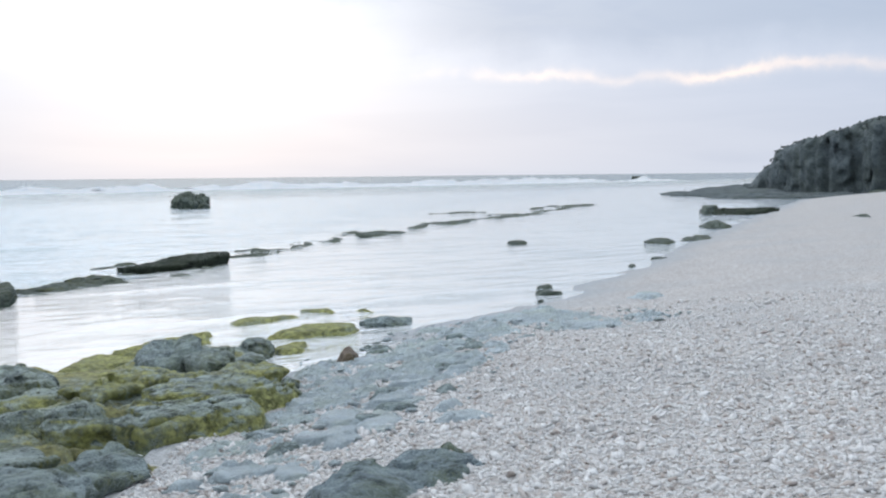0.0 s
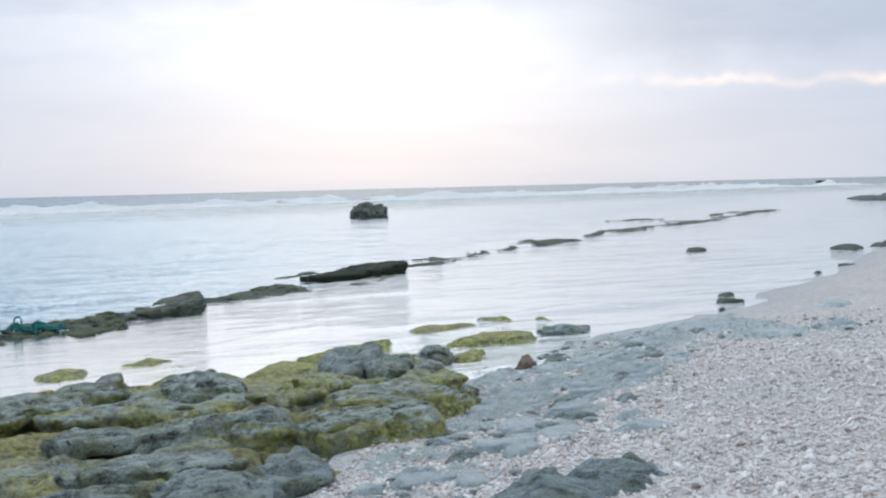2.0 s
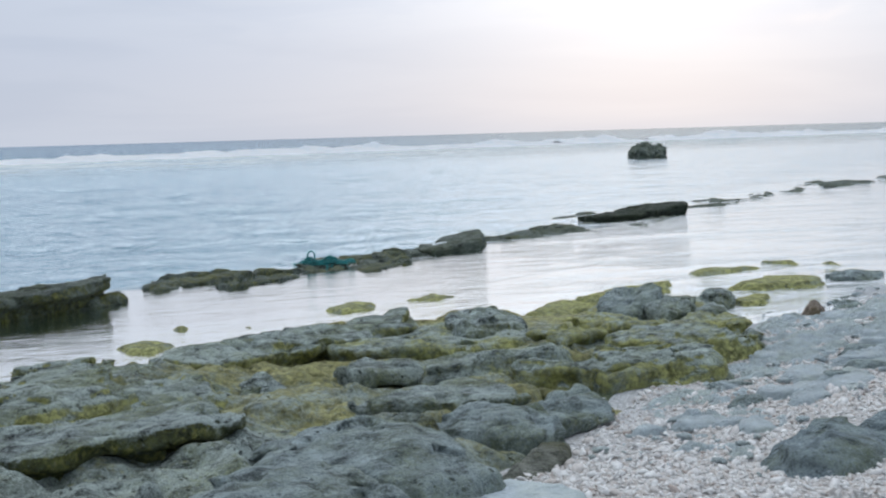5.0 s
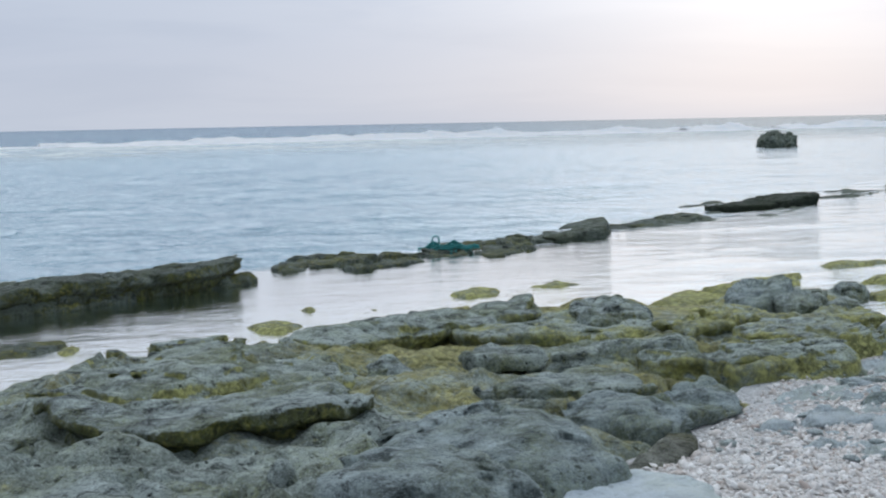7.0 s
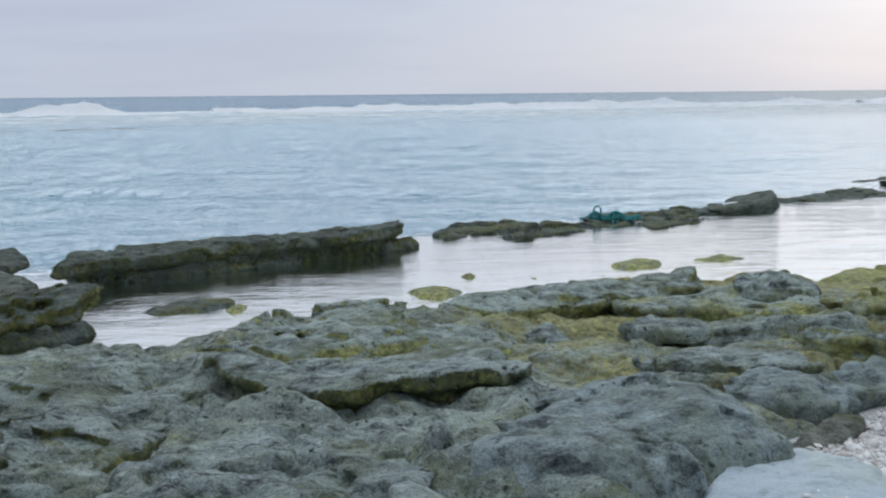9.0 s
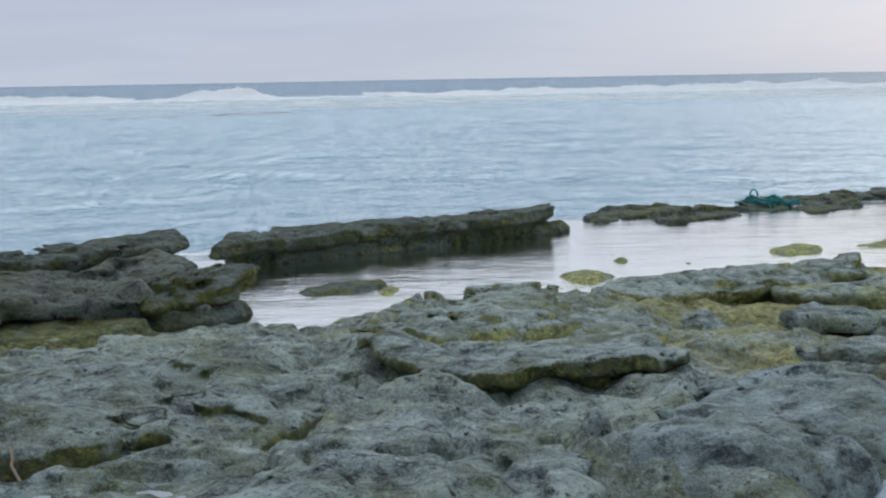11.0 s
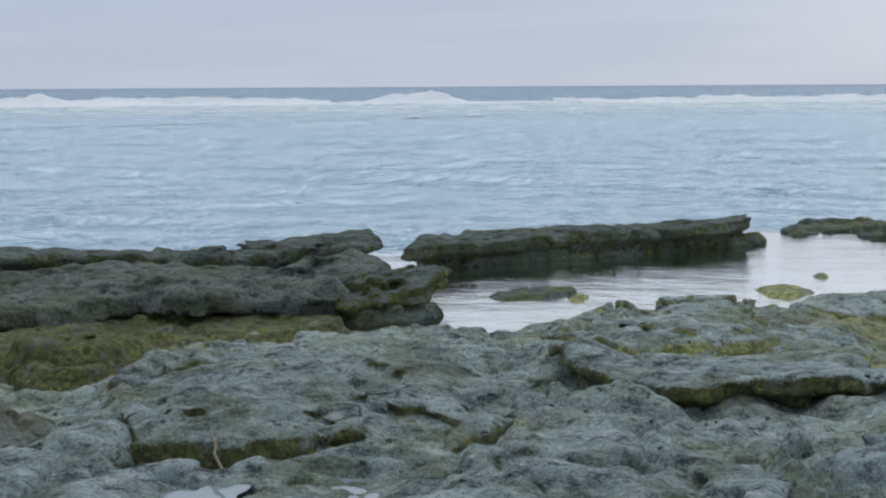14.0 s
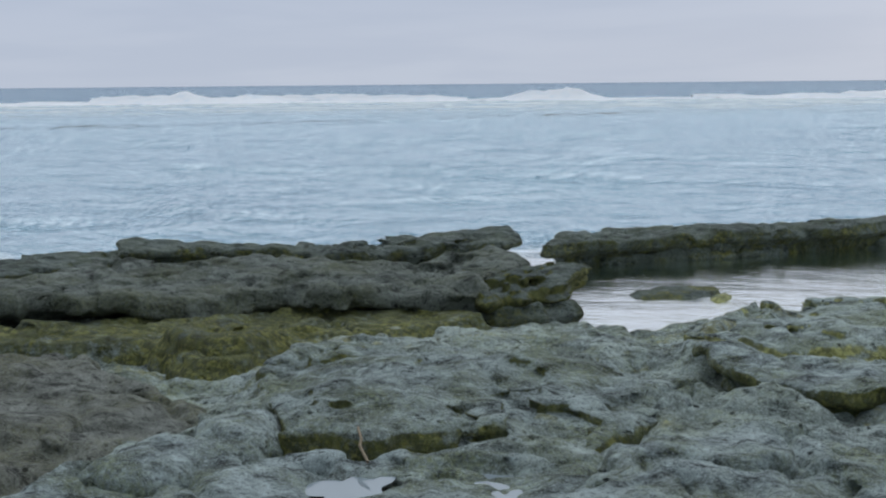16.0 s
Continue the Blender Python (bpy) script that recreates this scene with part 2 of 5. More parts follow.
def rubble_material():
    """Coral rubble: pale chips with darker gaps, finer and greyer towards the sea."""
    mat, tr, bsdf, at = surface("coral_rubble")
    cells = wire(tr, "ShaderNodeTexVoronoi", {"Vector": at, "Scale": 26.0, "Randomness": 1.0})
    small = wire(tr, "ShaderNodeTexVoronoi", {"Vector": at, "Scale": 55.0})
    pick = wire(tr, "ShaderNodeSeparateColor", {0: cells.outputs["Color"]}).outputs[0]
    tone = ramp(tr, pick, [(0.0, (0.42, 0.36, 0.32)), (0.2, (0.60, 0.56, 0.53)), (0.55, (0.70, 0.68, 0.66)), (1.0, (0.80, 0.79, 0.78))])
    tone = blend(tr, ramp(tr, cells.outputs["Distance"], [(0.35, grey(0)), (0.75, grey(0.55))]), tone, (0.32, 0.29, 0.27))
    tone = blend(tr, ramp(tr, noise_tex(tr, at, 0.7, 5), [(0.35, grey(0)), (0.7, grey(0.3))]), tone, (0.42, 0.42, 0.43))
    wet = wire(tr, "ShaderNodeAttribute", attribute_name="moss").outputs["Fac"]
    tone = blend(tr, calc(tr, "MULTIPLY", wet, 0.85), tone, (0.40, 0.45, 0.49))
    tr.links.new(tone, bsdf.inputs["Base Color"])
    bsdf.inputs["Roughness"].default_value = 0.85
    height = calc(tr, "ADD", calc(tr, "MULTIPLY", cells.outputs["Distance"], -1.0), calc(tr, "MULTIPLY", small.outputs["Distance"], -0.5))
    relief(tr, bsdf, height, 0.03)
    return mat


RUBBLE = rubble_material()


def chip_material():
    mat, tr, bsdf, at = surface("coral_chip")
    pick = wire(tr, "ShaderNodeNewGeometry").outputs["Random Per Island"]
    other = wire(tr, "ShaderNodeObjectInfo").outputs["Random"]
    pick = calc(tr, "FRACT", calc(tr, "ADD", pick, other))
    tone = ramp(tr, pick, [(0.0, (0.42, 0.35, 0.31)), (0.1, (0.62, 0.57, 0.53)), (0.28, (0.72, 0.71, 0.70)), (0.7, (0.80, 0.80, 0.79)), (1.0, (0.87, 0.87, 0.86))])
    tone = blend(tr, ramp(tr, noise_tex(tr, at, 45.0, 4), [(0.35, grey(0.4)), (0.6, grey(0))]), tone, (0.46, 0.43, 0.41))
    tr.links.new(tone, bsdf.inputs["Base Color"])
    bsdf.inputs["Roughness"].default_value = 0.8
    relief(tr, bsdf, noise_tex(tr, at, 120.0, 3), 0.006)
    return mat


CHIP = chip_material()


def water_material():
    """Clear shallow water over the sea bed, duller and deeper outside: a Fresnel gloss over a tinted body."""
    mat = bpy.data.materials.new("sea_water")
    mat.use_nodes = True
    tr = mat.node_tree
    tr.nodes.clear()
    at = wire(tr, "ShaderNodeTexCoord").outputs["Object"]
    calm_glare = wire(tr, "ShaderNodeAttribute", attribute_name="calm_glare").outputs["Fac"]
    deep = wire(tr, "ShaderNodeAttribute", attribute_name="deep").outputs["Fac"]
    wash = wire(tr, "ShaderNodeAttribute", attribute_name="wash").outputs["Fac"]
    long = wire(tr, "ShaderNodeMapping", {"Vector": at, "Rotation": (0, 0, radians(42)), "Scale": (1.7, 0.62, 1.0)}, vector_type="TEXTURE").outputs[0]
    chop = calc(tr, "ADD", noise_tex(tr, long, 1.3, 5, 0.55, 0.3), calc(tr, "MULTIPLY", noise_tex(tr, long, 6.0, 4, 0.6), 0.42))
    lively = calc(tr, "SUBTRACT", 1.0, calc(tr, "MULTIPLY", calm_glare, 0.945))
    normal = wire(tr, "ShaderNodeBump", {"Height": calc(tr, "MULTIPLY", chop, lively), "Distance": 0.3}).outputs[0]
    tint = blend(tr, deep, (0.003, 0.085, 0.14), (0.004, 0.05, 0.125))
    tint = blend(tr, ramp(tr, noise_tex(tr, at, 0.12, 4), [(0.4, grey(0)), (0.65, grey(0.6))]), tint, (0.006, 0.125, 0.17))
    tint = blend(tr, calm_glare, tint, (0.04, 0.085, 0.07))
    # thin foam left by the surf, in long streaks over the reef flat
    streak = wire(tr, "ShaderNodeMapping", {"Vector": at, "Rotation": (0, 0, radians(50)), "Scale": (14.0, 2.2, 1.0)}, vector_type="TEXTURE").outputs[0]
    lace = calc(tr, "MULTIPLY", wash, ramp(tr, noise_tex(tr, streak, 1.0, 6, 0.6), [(0.36, grey(0.15)), (0.6, grey(1))]))
    tint = blend(tr, lace, tint, (0.60, 0.62, 0.60))
    # brown weed on a shallow bar
    weed = calc(tr, "MULTIPLY", wire(tr, "ShaderNodeAttribute", attribute_name="weed").outputs["Fac"], ramp(tr, noise_tex(tr, wire(tr, "ShaderNodeMapping", {"Vector": at, "Rotation": (0, 0, radians(90)), "Scale": (9.0, 1.5, 1.0)}, vector_type="TEXTURE").outputs[0], 1.0, 5, 0.6), [(0.48, grey(0)), (0.62, grey(0.9))]))
    tint = blend(tr, weed, tint, (0.12, 0.105, 0.07))
    lace = calc(tr, "MAXIMUM", lace, weed)
    body = wire(tr, "ShaderNodeBsdfDiffuse", {"Color": tint})
    clear = wire(tr, "ShaderNodeBsdfTransparent", {"Color": (0.80, 0.88, 0.80, 1)})
    depth = wire(tr, "ShaderNodeMixShader", {0: calc(tr, "MULTIPLY", calm_glare, 0.7), 1: body.outputs[0], 2: clear.outputs[0]})
    # towards the sun the whiter gloss stands in for its glare
    gloss = wire(tr, "ShaderNodeBsdfGlossy", {"Color": blend(tr, calm_glare, (0.84, 0.93, 1.0), (1.0, 1.0, 1.0)), "Roughness": calc(tr, "SUBTRACT", 0.10, calc(tr, "MULTIPLY", calm_glare, 0.06)), "Normal": normal})
    shine = wire(tr, "ShaderNodeFresnel", {"IOR": 1.333, "Normal": normal})
    much = calc(tr, "SUBTRACT", calc(tr, "SUBTRACT", calc(tr, "ADD", 0.66, calc(tr, "MULTIPLY", calm_glare, 0.14)), calc(tr, "MULTIPLY", deep, 0.26)), calc(tr, "MULTIPLY", lace, 0.5))
    mixed = wire(tr, "ShaderNodeMixShader", {0: calc(tr, "MULTIPLY", shine.outputs[0], much), 1: depth.outputs[0], 2: gloss.outputs[0]})
    wire(tr, "ShaderNodeOutputMaterial", {0: mixed.outputs[0]})
    return mat


WATER = water_material()


def foam_material():
    """Bright foam, through which the low sun shines."""
    mat = bpy.data.materials.new("sea_foam")
    mat.use_nodes = True
    tr = mat.node_tree
    tr.nodes.clear()
    at = wire(tr, "ShaderNodeTexCoord").outputs["Object"]
    tone = blend(tr, ramp(tr, noise_tex(tr, at, 0.5, 6, 0.65), [(0.36, grey(0)), (0.52, grey(1))]), (0.84, 0.89, 0.93), (0.97, 0.975, 0.98))
    # froth scatters light all round, so its shading hardly follows its slope
    bent = wire(tr, "ShaderNodeVectorMath", {0: wire(tr, "ShaderNodeBump", {"Height": noise_tex(tr, at, 2.0, 5), "Distance": 0.12}).outputs[0], 1: (0.0, 0.0, 1.1)}, operation="ADD").outputs[0]
    normal = wire(tr, "ShaderNodeVectorMath", {0: bent}, operation="NORMALIZE").outputs[0]
    face = wire(tr, "ShaderNodeBsdfDiffuse", {"Color": tone, "Normal": normal})
    glow = wire(tr, "ShaderNodeBsdfTranslucent", {"Color": tone})
    wire(tr, "ShaderNodeOutputMaterial", {0: wire(tr, "ShaderNodeMixShader", {0: 0.3, 1: face.outputs[0], 2: glow.outputs[0]}).outputs[0]})
    return mat


FOAM = foam_material()


def plain_material(name, tone, rough=0.6, vary=0.3, scale=20.0):
    mat, tr, bsdf, at = surface(name)
    tr.links.new(blend(tr, noise_tex(tr, at, scale, 4), tuple(c * (1 - vary) for c in tone), tuple(min(1, c * (1 + vary)) for c in tone)), bsdf.inputs["Base Color"])
    bsdf.inputs["Roughness"].default_value = rough
    return mat


# the bright sky mirrored in the puddles is put into this pale colour
PUDDLE = plain_material("pale_puddle_water", (0.2, 0.24, 0.26), 0.05, 0.1, 3.0)
NET = plain_material("teal_net_cord", (0.03, 0.26, 0.26))

# ---- noise on arrays ----
TABLE = np.random.RandomState(7).rand(64, 64, 64).astype(np.float32) * 2 - 1


def lattice(x, y, z):
    """Smooth value noise between -1 and 1."""
    i, j, k = np.floor(x).astype(int), np.floor(y).astype(int), np.floor(z).astype(int)
    u, v, w = x - i, y - j, z - k
    u, v, w = u * u * (3 - 2 * u), v * v * (3 - 2 * v), w * w * (3 - 2 * w)
    i, j, k, i1, j1, k1 = i % 64, j % 64, k % 64, (i + 1) % 64, (j + 1) % 64, (k + 1) % 64

    def edge(a, b):
        return TABLE[i, a, b] * (1 - u) + TABLE[i1, a, b] * u
    return (edge(j, k) * (1 - v) + edge(j1, k) * v) * (1 - w) + (edge(j, k1) * (1 - v) + edge(j1, k1) * v) * w


def fbm(x, y, z, octaves=4, gain=0.5):
    total, amp = 0.0, 1.0
    for o in range(octaves):
        total = total + amp * lattice(x * 2 ** o + 17.3 * o, y * 2 ** o + 5.1 * o, z * 2 ** o + 9.7 * o)
        amp *= gain
    return total


def inside_distance(pts, x, y):
    """Signed distance to a closed outline: negative inside."""
    best, odd = np.full(x.shape, 1e9), np.zeros(x.shape, bool)
    for (ax, ay), (bx, by) in zip(pts, pts[1:] + pts[:1]):
        ex, ey = bx - ax, by - ay
        h = np.clip(((x - ax) * ex + (y - ay) * ey) / (ex * ex + ey * ey + 1e-9), 0, 1)
        best = np.minimum(best, (x - ax - h * ex) ** 2 + (y - ay - h * ey) ** 2)
        if ay != by:
            odd ^= ((ay > y) != (by > y)) & (x < (bx - ax) * (y - ay) / (by - ay) + ax)
    return np.where(odd, -1, 1) * np.sqrt(best)


def line_distance(pts, x, y):
    """Distance to an open line, positive on its right-hand side."""
    best, sign = np.full(x.shape, 1e9), np.ones(x.shape)
    for (ax, ay), (bx, by) in zip(pts, pts[1:]):
        ex, ey = bx - ax, by - ay
        h = np.clip(((x - ax) * ex + (y - ay) * ey) / (ex * ex + ey * ey), 0, 1)
        d = (x - ax - h * ex) ** 2 + (y - ay - h * ey) ** 2
        side = np.where((x - ax) * ey - (y - ay) * ex >= 0, 1.0, -1.0)
        sign, best = np.where(d < best, side, sign), np.minimum(d, best)
    return sign * np.sqrt(best)


def step(a, b, x):
    t = np.clip((x - a) / (b - a), 0, 1)
    return t * t * (3 - 2 * t)


def mesh_from(name, verts, faces, material, smooth=True, moss=None, attribute="moss"):
    me = bpy.data.meshes.new(name)
    verts, faces = np.asarray(verts, np.float32), np.asarray(faces, np.int32)
    n = faces.shape[1]
    me.vertices.add(len(verts))
    me.vertices.foreach_set("co", verts.ravel())
    me.loops.add(faces.size)
    me.loops.foreach_set("vertex_index", faces.ravel())
    me.polygons.add(len(faces))
    me.polygons.foreach_set("loop_start", np.arange(len(faces), dtype=np.int32) * n)
    me.polygons.foreach_set("use_smooth", np.full(len(faces), smooth))
    if moss is not None:
        me.attributes.new(attribute, "FLOAT", "POINT").data.foreach_set("value", np.asarray(moss, np.float32))
    me.materials.append(material)
    me.update(calc_edges=True)
    me.validate()
    return me


def surface_net(field, origin, cell):
    """The zero surface of a sampled field (negative inside), as points and quads."""
    sign = field < 0
    nx, ny, nz = field.shape
    corner = [(a, b, c) for a in (0, 1) for b in (0, 1) for c in (0, 1)]
    count = sum(sign[a:nx - 1 + a, b:ny - 1 + b, c:nz - 1 + c].astype(np.int8) for a, b, c in corner)
    mixed = (count > 0) & (count < 8)
    cells = np.argwhere(mixed)
    number = np.full(mixed.shape, -1, np.int64)
    number[mixed] = np.arange(len(cells))
    total, hits = np.zeros((len(cells), 3)), np.zeros(len(cells))
    for p in corner:
        for axis in range(3):
            if p[axis]:
                continue
            q = list(p)
            q[axis] = 1
            fa, fb = field[tuple((cells + p).T)], field[tuple((cells + q).T)]
            cross = (fa < 0) != (fb < 0)
            h = np.where(cross, fa / np.where(cross, fa - fb, 1), 0)
            point = np.repeat(np.array([p], float), len(cells), 0)
            point[:, axis] += h
            total += point * cross[:, None]
            hits += cross
    verts = (cells + total / hits[:, None]) * cell + origin
    faces = []
    for axis in range(3):
        lo, hi = [slice(None)] * 3, [slice(None)] * 3
        lo[axis], hi[axis] = slice(0, -1), slice(1, None)
        sa, sb = sign[tuple(lo)], sign[tuple(hi)]
        edges = np.argwhere(sa != sb)
        b, c = (axis + 1) % 3, (axis + 2) % 3
        ok = (edges[:, b] > 0) & (edges[:, c] > 0) & (edges[:, b] < field.shape[b] - 1) & (edges[:, c] < field.shape[c] - 1)
        edges = edges[ok]
        quad = []
        for db, dc in ((1, 1), (0, 1), (0, 0), (1, 0)):
            e = edges.copy()
            e[:, b] -= db
            e[:, c] -= dc
            quad.append(number[tuple(e.T)])
        quad = np.stack(quad, 1)
        flip = ~sa[tuple(edges.T)]
        quad[flip] = quad[flip][:, ::-1]
        faces.append(quad)
    return verts, np.concatenate(faces)


def terrace(v, high):
    """Breaks a smooth height into flat beds with steep little steps."""
    q = v / high
    k = np.floor(q)
    return high * (k + step(0.62, 0.98, q - k))


def rock_shape(pts, top, base, cell=0.03, rnd=0.06, undercut=0.0, dome=0.0, rough=0.03, wobble=0.09, tilt=(0.0, 0.0), seed=0.0, layers=0.03, grain=1.0, crack=0.055, profile=None, hollows=(), cut=(0.12, 0.55)):
    """A weathered rock: its outline seen from above, flat or domed on top, undercut at the foot, with layers and pits."""
    p = np.array(pts)
    if np.ptp(p, 0).min() < 0.8 and undercut > 0:
        undercut *= 0.5
    wobble = min(wobble, 0.14 * float(np.ptp(p, 0).min()) + 0.01)
    spread = 0.12 + wobble * 2 + max(0.0, -undercut)
    lo, hi = p.min(0) - spread, p.max(0) + spread
    more = 0.0 if profile is None else 9.0
    zlo, zhi = base - 2 * cell, top + more + dome + 3 * rough + 0.08 + abs(tilt[0]) * (hi - lo)[0] / 2 + abs(tilt[1]) * (hi - lo)[1] / 2
    n = [max(6, int((b - a) / cell) + 2) for a, b in ((lo[0], hi[0]), (lo[1], hi[1]), (zlo, zhi))]
    gx, gy = np.meshgrid(lo[0] + np.arange(n[0]) * cell, lo[1] + np.arange(n[1]) * cell, indexing="ij")
    flat = inside_distance([tuple(q) for q in p], gx, gy)
    flat = flat + wobble * fbm(gx * 1.4 / grain, gy * 1.4 / grain, gx * 0 + seed, 5, 0.62)
    mid = (lo + hi) / 2
    deep = np.clip(-flat, 0, None)
    size = max(1e-3, deep.max())
    lid = top + tilt[0] * (gx - mid[0]) + tilt[1] * (gy - mid[1]) + dome * step(0, 0.75, deep / size) - dome * 0.5
    if profile:
        lid = lid + profile(gx, gy)
    for hx, hy, hr, hd in hollows:
        lid = lid - hd * np.exp(-(((gx - hx) ** 2 + (gy - hy) ** 2) / hr ** 2) ** 2)
    split = fbm(gx * 0.75 / grain + 0.4 * lattice(gx * 2.1, gy * 2.1, gx * 0), gy * 0.75 / grain, gx * 0 + seed + 21, 3, 0.45)
    lid = lid - crack * np.exp(-(split / 0.055) ** 2)
    beds = terrace(rough * 1.5 * fbm(gx * 1.1 / grain, gy * 0.9 / grain, gx * 0 + seed + 3, 5, 0.55), 0.6 * rough)
    lid = lid + beds + rough * 0.42 * fbm(gx * 4 / grain, gy * 4 / grain, gx * 0 + seed + 8, 3, 0.6)
    z = (zlo + np.arange(n[2]) * cell)[None, None, :]
    x3, y3, z3 = np.broadcast_to(gx[:, :, None], n), np.broadcast_to(gy[:, :, None], n), np.broadcast_to(z, n)
    down = np.clip((lid[:, :, None] - z3) / max(0.05, top - base), 0, 1)
    side = flat[:, :, None] + 1.5 * undercut * step(cut[0], cut[1], down)
    if layers:
        side = side + layers * fbm(x3 * 0.8, y3 * 0.8, z3 * 11 + seed, 2, 0.6)
    a, b = side, np.maximum(z3 - lid[:, :, None], base - z3)
    field = np.minimum(np.maximum(a + rnd, b + rnd), 0) + np.hypot(np.maximum(a + rnd, 0), np.maximum(b + rnd, 0)) - rnd
    near = np.abs(field) < 4 * rough + 2 * cell
    bump = np.zeros(n, np.float32)
    xs, ys, zs = x3[near], y3[near], z3[near]
    bump[near] = rough * (0.6 * fbm(xs * 5 / grain, ys * 5 / grain, zs * 6 / grain + seed, 3, 0.6) - 1.6 * step(0.3, 0.45, fbm(xs * 3.2 / grain + 40, ys * 3.2 / grain, zs * 4 / grain + seed, 3, 0.6)) + 0.3)
    field = field - bump
    field[[0, -1]], field[:, [0, -1]], field[:, :, [0, -1]] = np.maximum(field[[0, -1]], 0.01), np.maximum(field[:, [0, -1]], 0.01), np.maximum(field[:, :, [0, -1]], 0.01)
    return surface_net(field, np.array([lo[0], lo[1], zlo]), cell)


COUNT = [0]


def rock(name, pts, top, base, label, category="rock", group="", material=None, moss=(0.0, 0.0), fill=True, face=0.1, **shape):
    """One rock as a thing of its own, its origin at its foot."""
    COUNT[0] += 1
    if base is None:  # top is then the height over the beach
        mid = np.mean(pts, 0)
        ground = float(beach_height(np.array([mid[0]]), np.array([mid[1]]))[0][0])
        top, base = ground + top, ground - 0.15
    if group == "slabs of the rock shelf" and name in ("rock_slab", "rock_mound", "rock_ledge", "mossy_bank") and fill and top > 0.15:
        FILL.append((pts, top, face))
    verts, faces = rock_shape(pts, top, base, seed=COUNT[0] * 3.7, **shape)
    c = np.array([*np.mean(pts, 0), base])
    me = mesh_from(name, verts - c, faces, material or ROCK, moss=np.zeros(len(verts)))
    normals = np.zeros(len(verts) * 3, np.float32)
    me.vertex_normals.foreach_get("vector", normals)
    # steep faces take more moss; its dark default tint adds painted shade there
    steep = step(0.12, 0.5, 1 - normals[2::3])
    me.attributes["moss"].data.foreach_set("value", (moss[0] + (moss[1] - moss[0]) * steep).astype(np.float32))
    ob = new(name, me)
    ob.location = c
    return tagged(ob, label, category, group)


# ---- ground, sea ----
SHORE = [(-30.0, -6.0), (-10.0, 0.5), (-6.0, 3.2), (-3.5, 5.6), (-2.24, 7.84), (-2.19, 9.0), (-1.68, 10.03), (-1.46, 12.71), (-1.02, 13.07), (-0.33, 15.38), (0.76, 17.14), (1.52, 18.57), (2.87, 22.36), (4.12, 25.61), (7.05, 34.76), (13.67, 53.86), (26.0, 88.0), (60.0, 120.0), (200.0, 160.0)]
REEF = [(-60.0, -12.0), (-14.34, 3.19), (-13.12, 6.43), (-11.6, 8.73), (-10.68, 12.5), (-10.68, 13.77), (-9.06, 15.86), (-7.78, 18.22), (-7.49, 20.85), (-6.34, 24.91), (-7.25, 26.65), (-5.48, 30.63), (-4.01, 35.31), (-1.29, 43.61), (1.66, 53.79), (10.64, 85.93), (30.0, 160.0), (60.0, 260.0)]
SURF = [(-165.0, -20.0), (-142.0, 42.0), (-120.0, 80.0), (-100.0, 110.0), (-80.0, 138.0), (-60.0, 165.0), (-38.0, 198.0), (-5.0, 240.0), (60.0, 330.0)]


def beach_height(x, y):
    s = line_distance(SHORE, x, y)
    z = np.where(s > 0, 0.10 * s, 0.06 * s)
    z = np.where(z > 0.55, 0.55 + 0.9 * (1 - np.exp(-(z - 0.55) / 0.9)), z)
    z = np.maximum(z, -1.2 + 0.3 * np.exp(np.minimum(z + 1.2, 0)) - 0.3)
    near = np.exp(-np.hypot(x, y) / 30)
    return z + near * (0.035 * fbm(x * 0.5, y * 0.5, x * 0 + 2, 3) + 0.012 * fbm(x * 3, y * 3, x * 0 + 5, 3)), s


def fan(radii, angles):
    r, a = np.meshgrid(radii, np.radians(angles), indexing="ij")
    nr, na = r.shape
    i = np.arange(nr * na).reshape(nr, na)
    nxt = np.roll(i, -1, axis=1)
    faces = np.stack([i[:-1], i[1:], nxt[1:], nxt[:-1]], -1).reshape(-1, 4)
    return (-np.sin(a) * r).ravel(), (np.cos(a) * r).ravel(), faces[:, ::-1]


VIEW = np.concatenate([np.arange(-32, 86, 0.25), np.arange(86, 328, 5.5)])


def build_ground():
    radii = np.concatenate([[0.05, 0.5, 1, 2, 3], np.geomspace(3.5, 60, 260), np.geomspace(63, 4800, 60)])
    x, y, faces = fan(radii, VIEW)
    z, s = beach_height(x, y)
    wet = np.clip(1 - s / 1.1, 0, 1) * 0.8 + 0.25 * fbm(x * 0.8, y * 0.8, x * 0 + 4, 3)
    ob = new("ground", mesh_from("ground", np.stack([x, y, z], 1), faces, RUBBLE, moss=np.clip(wet, 0, 1)))
    tagged(ob, "pale coral rubble beach sloping down into the sea", "beach", kind="structure")


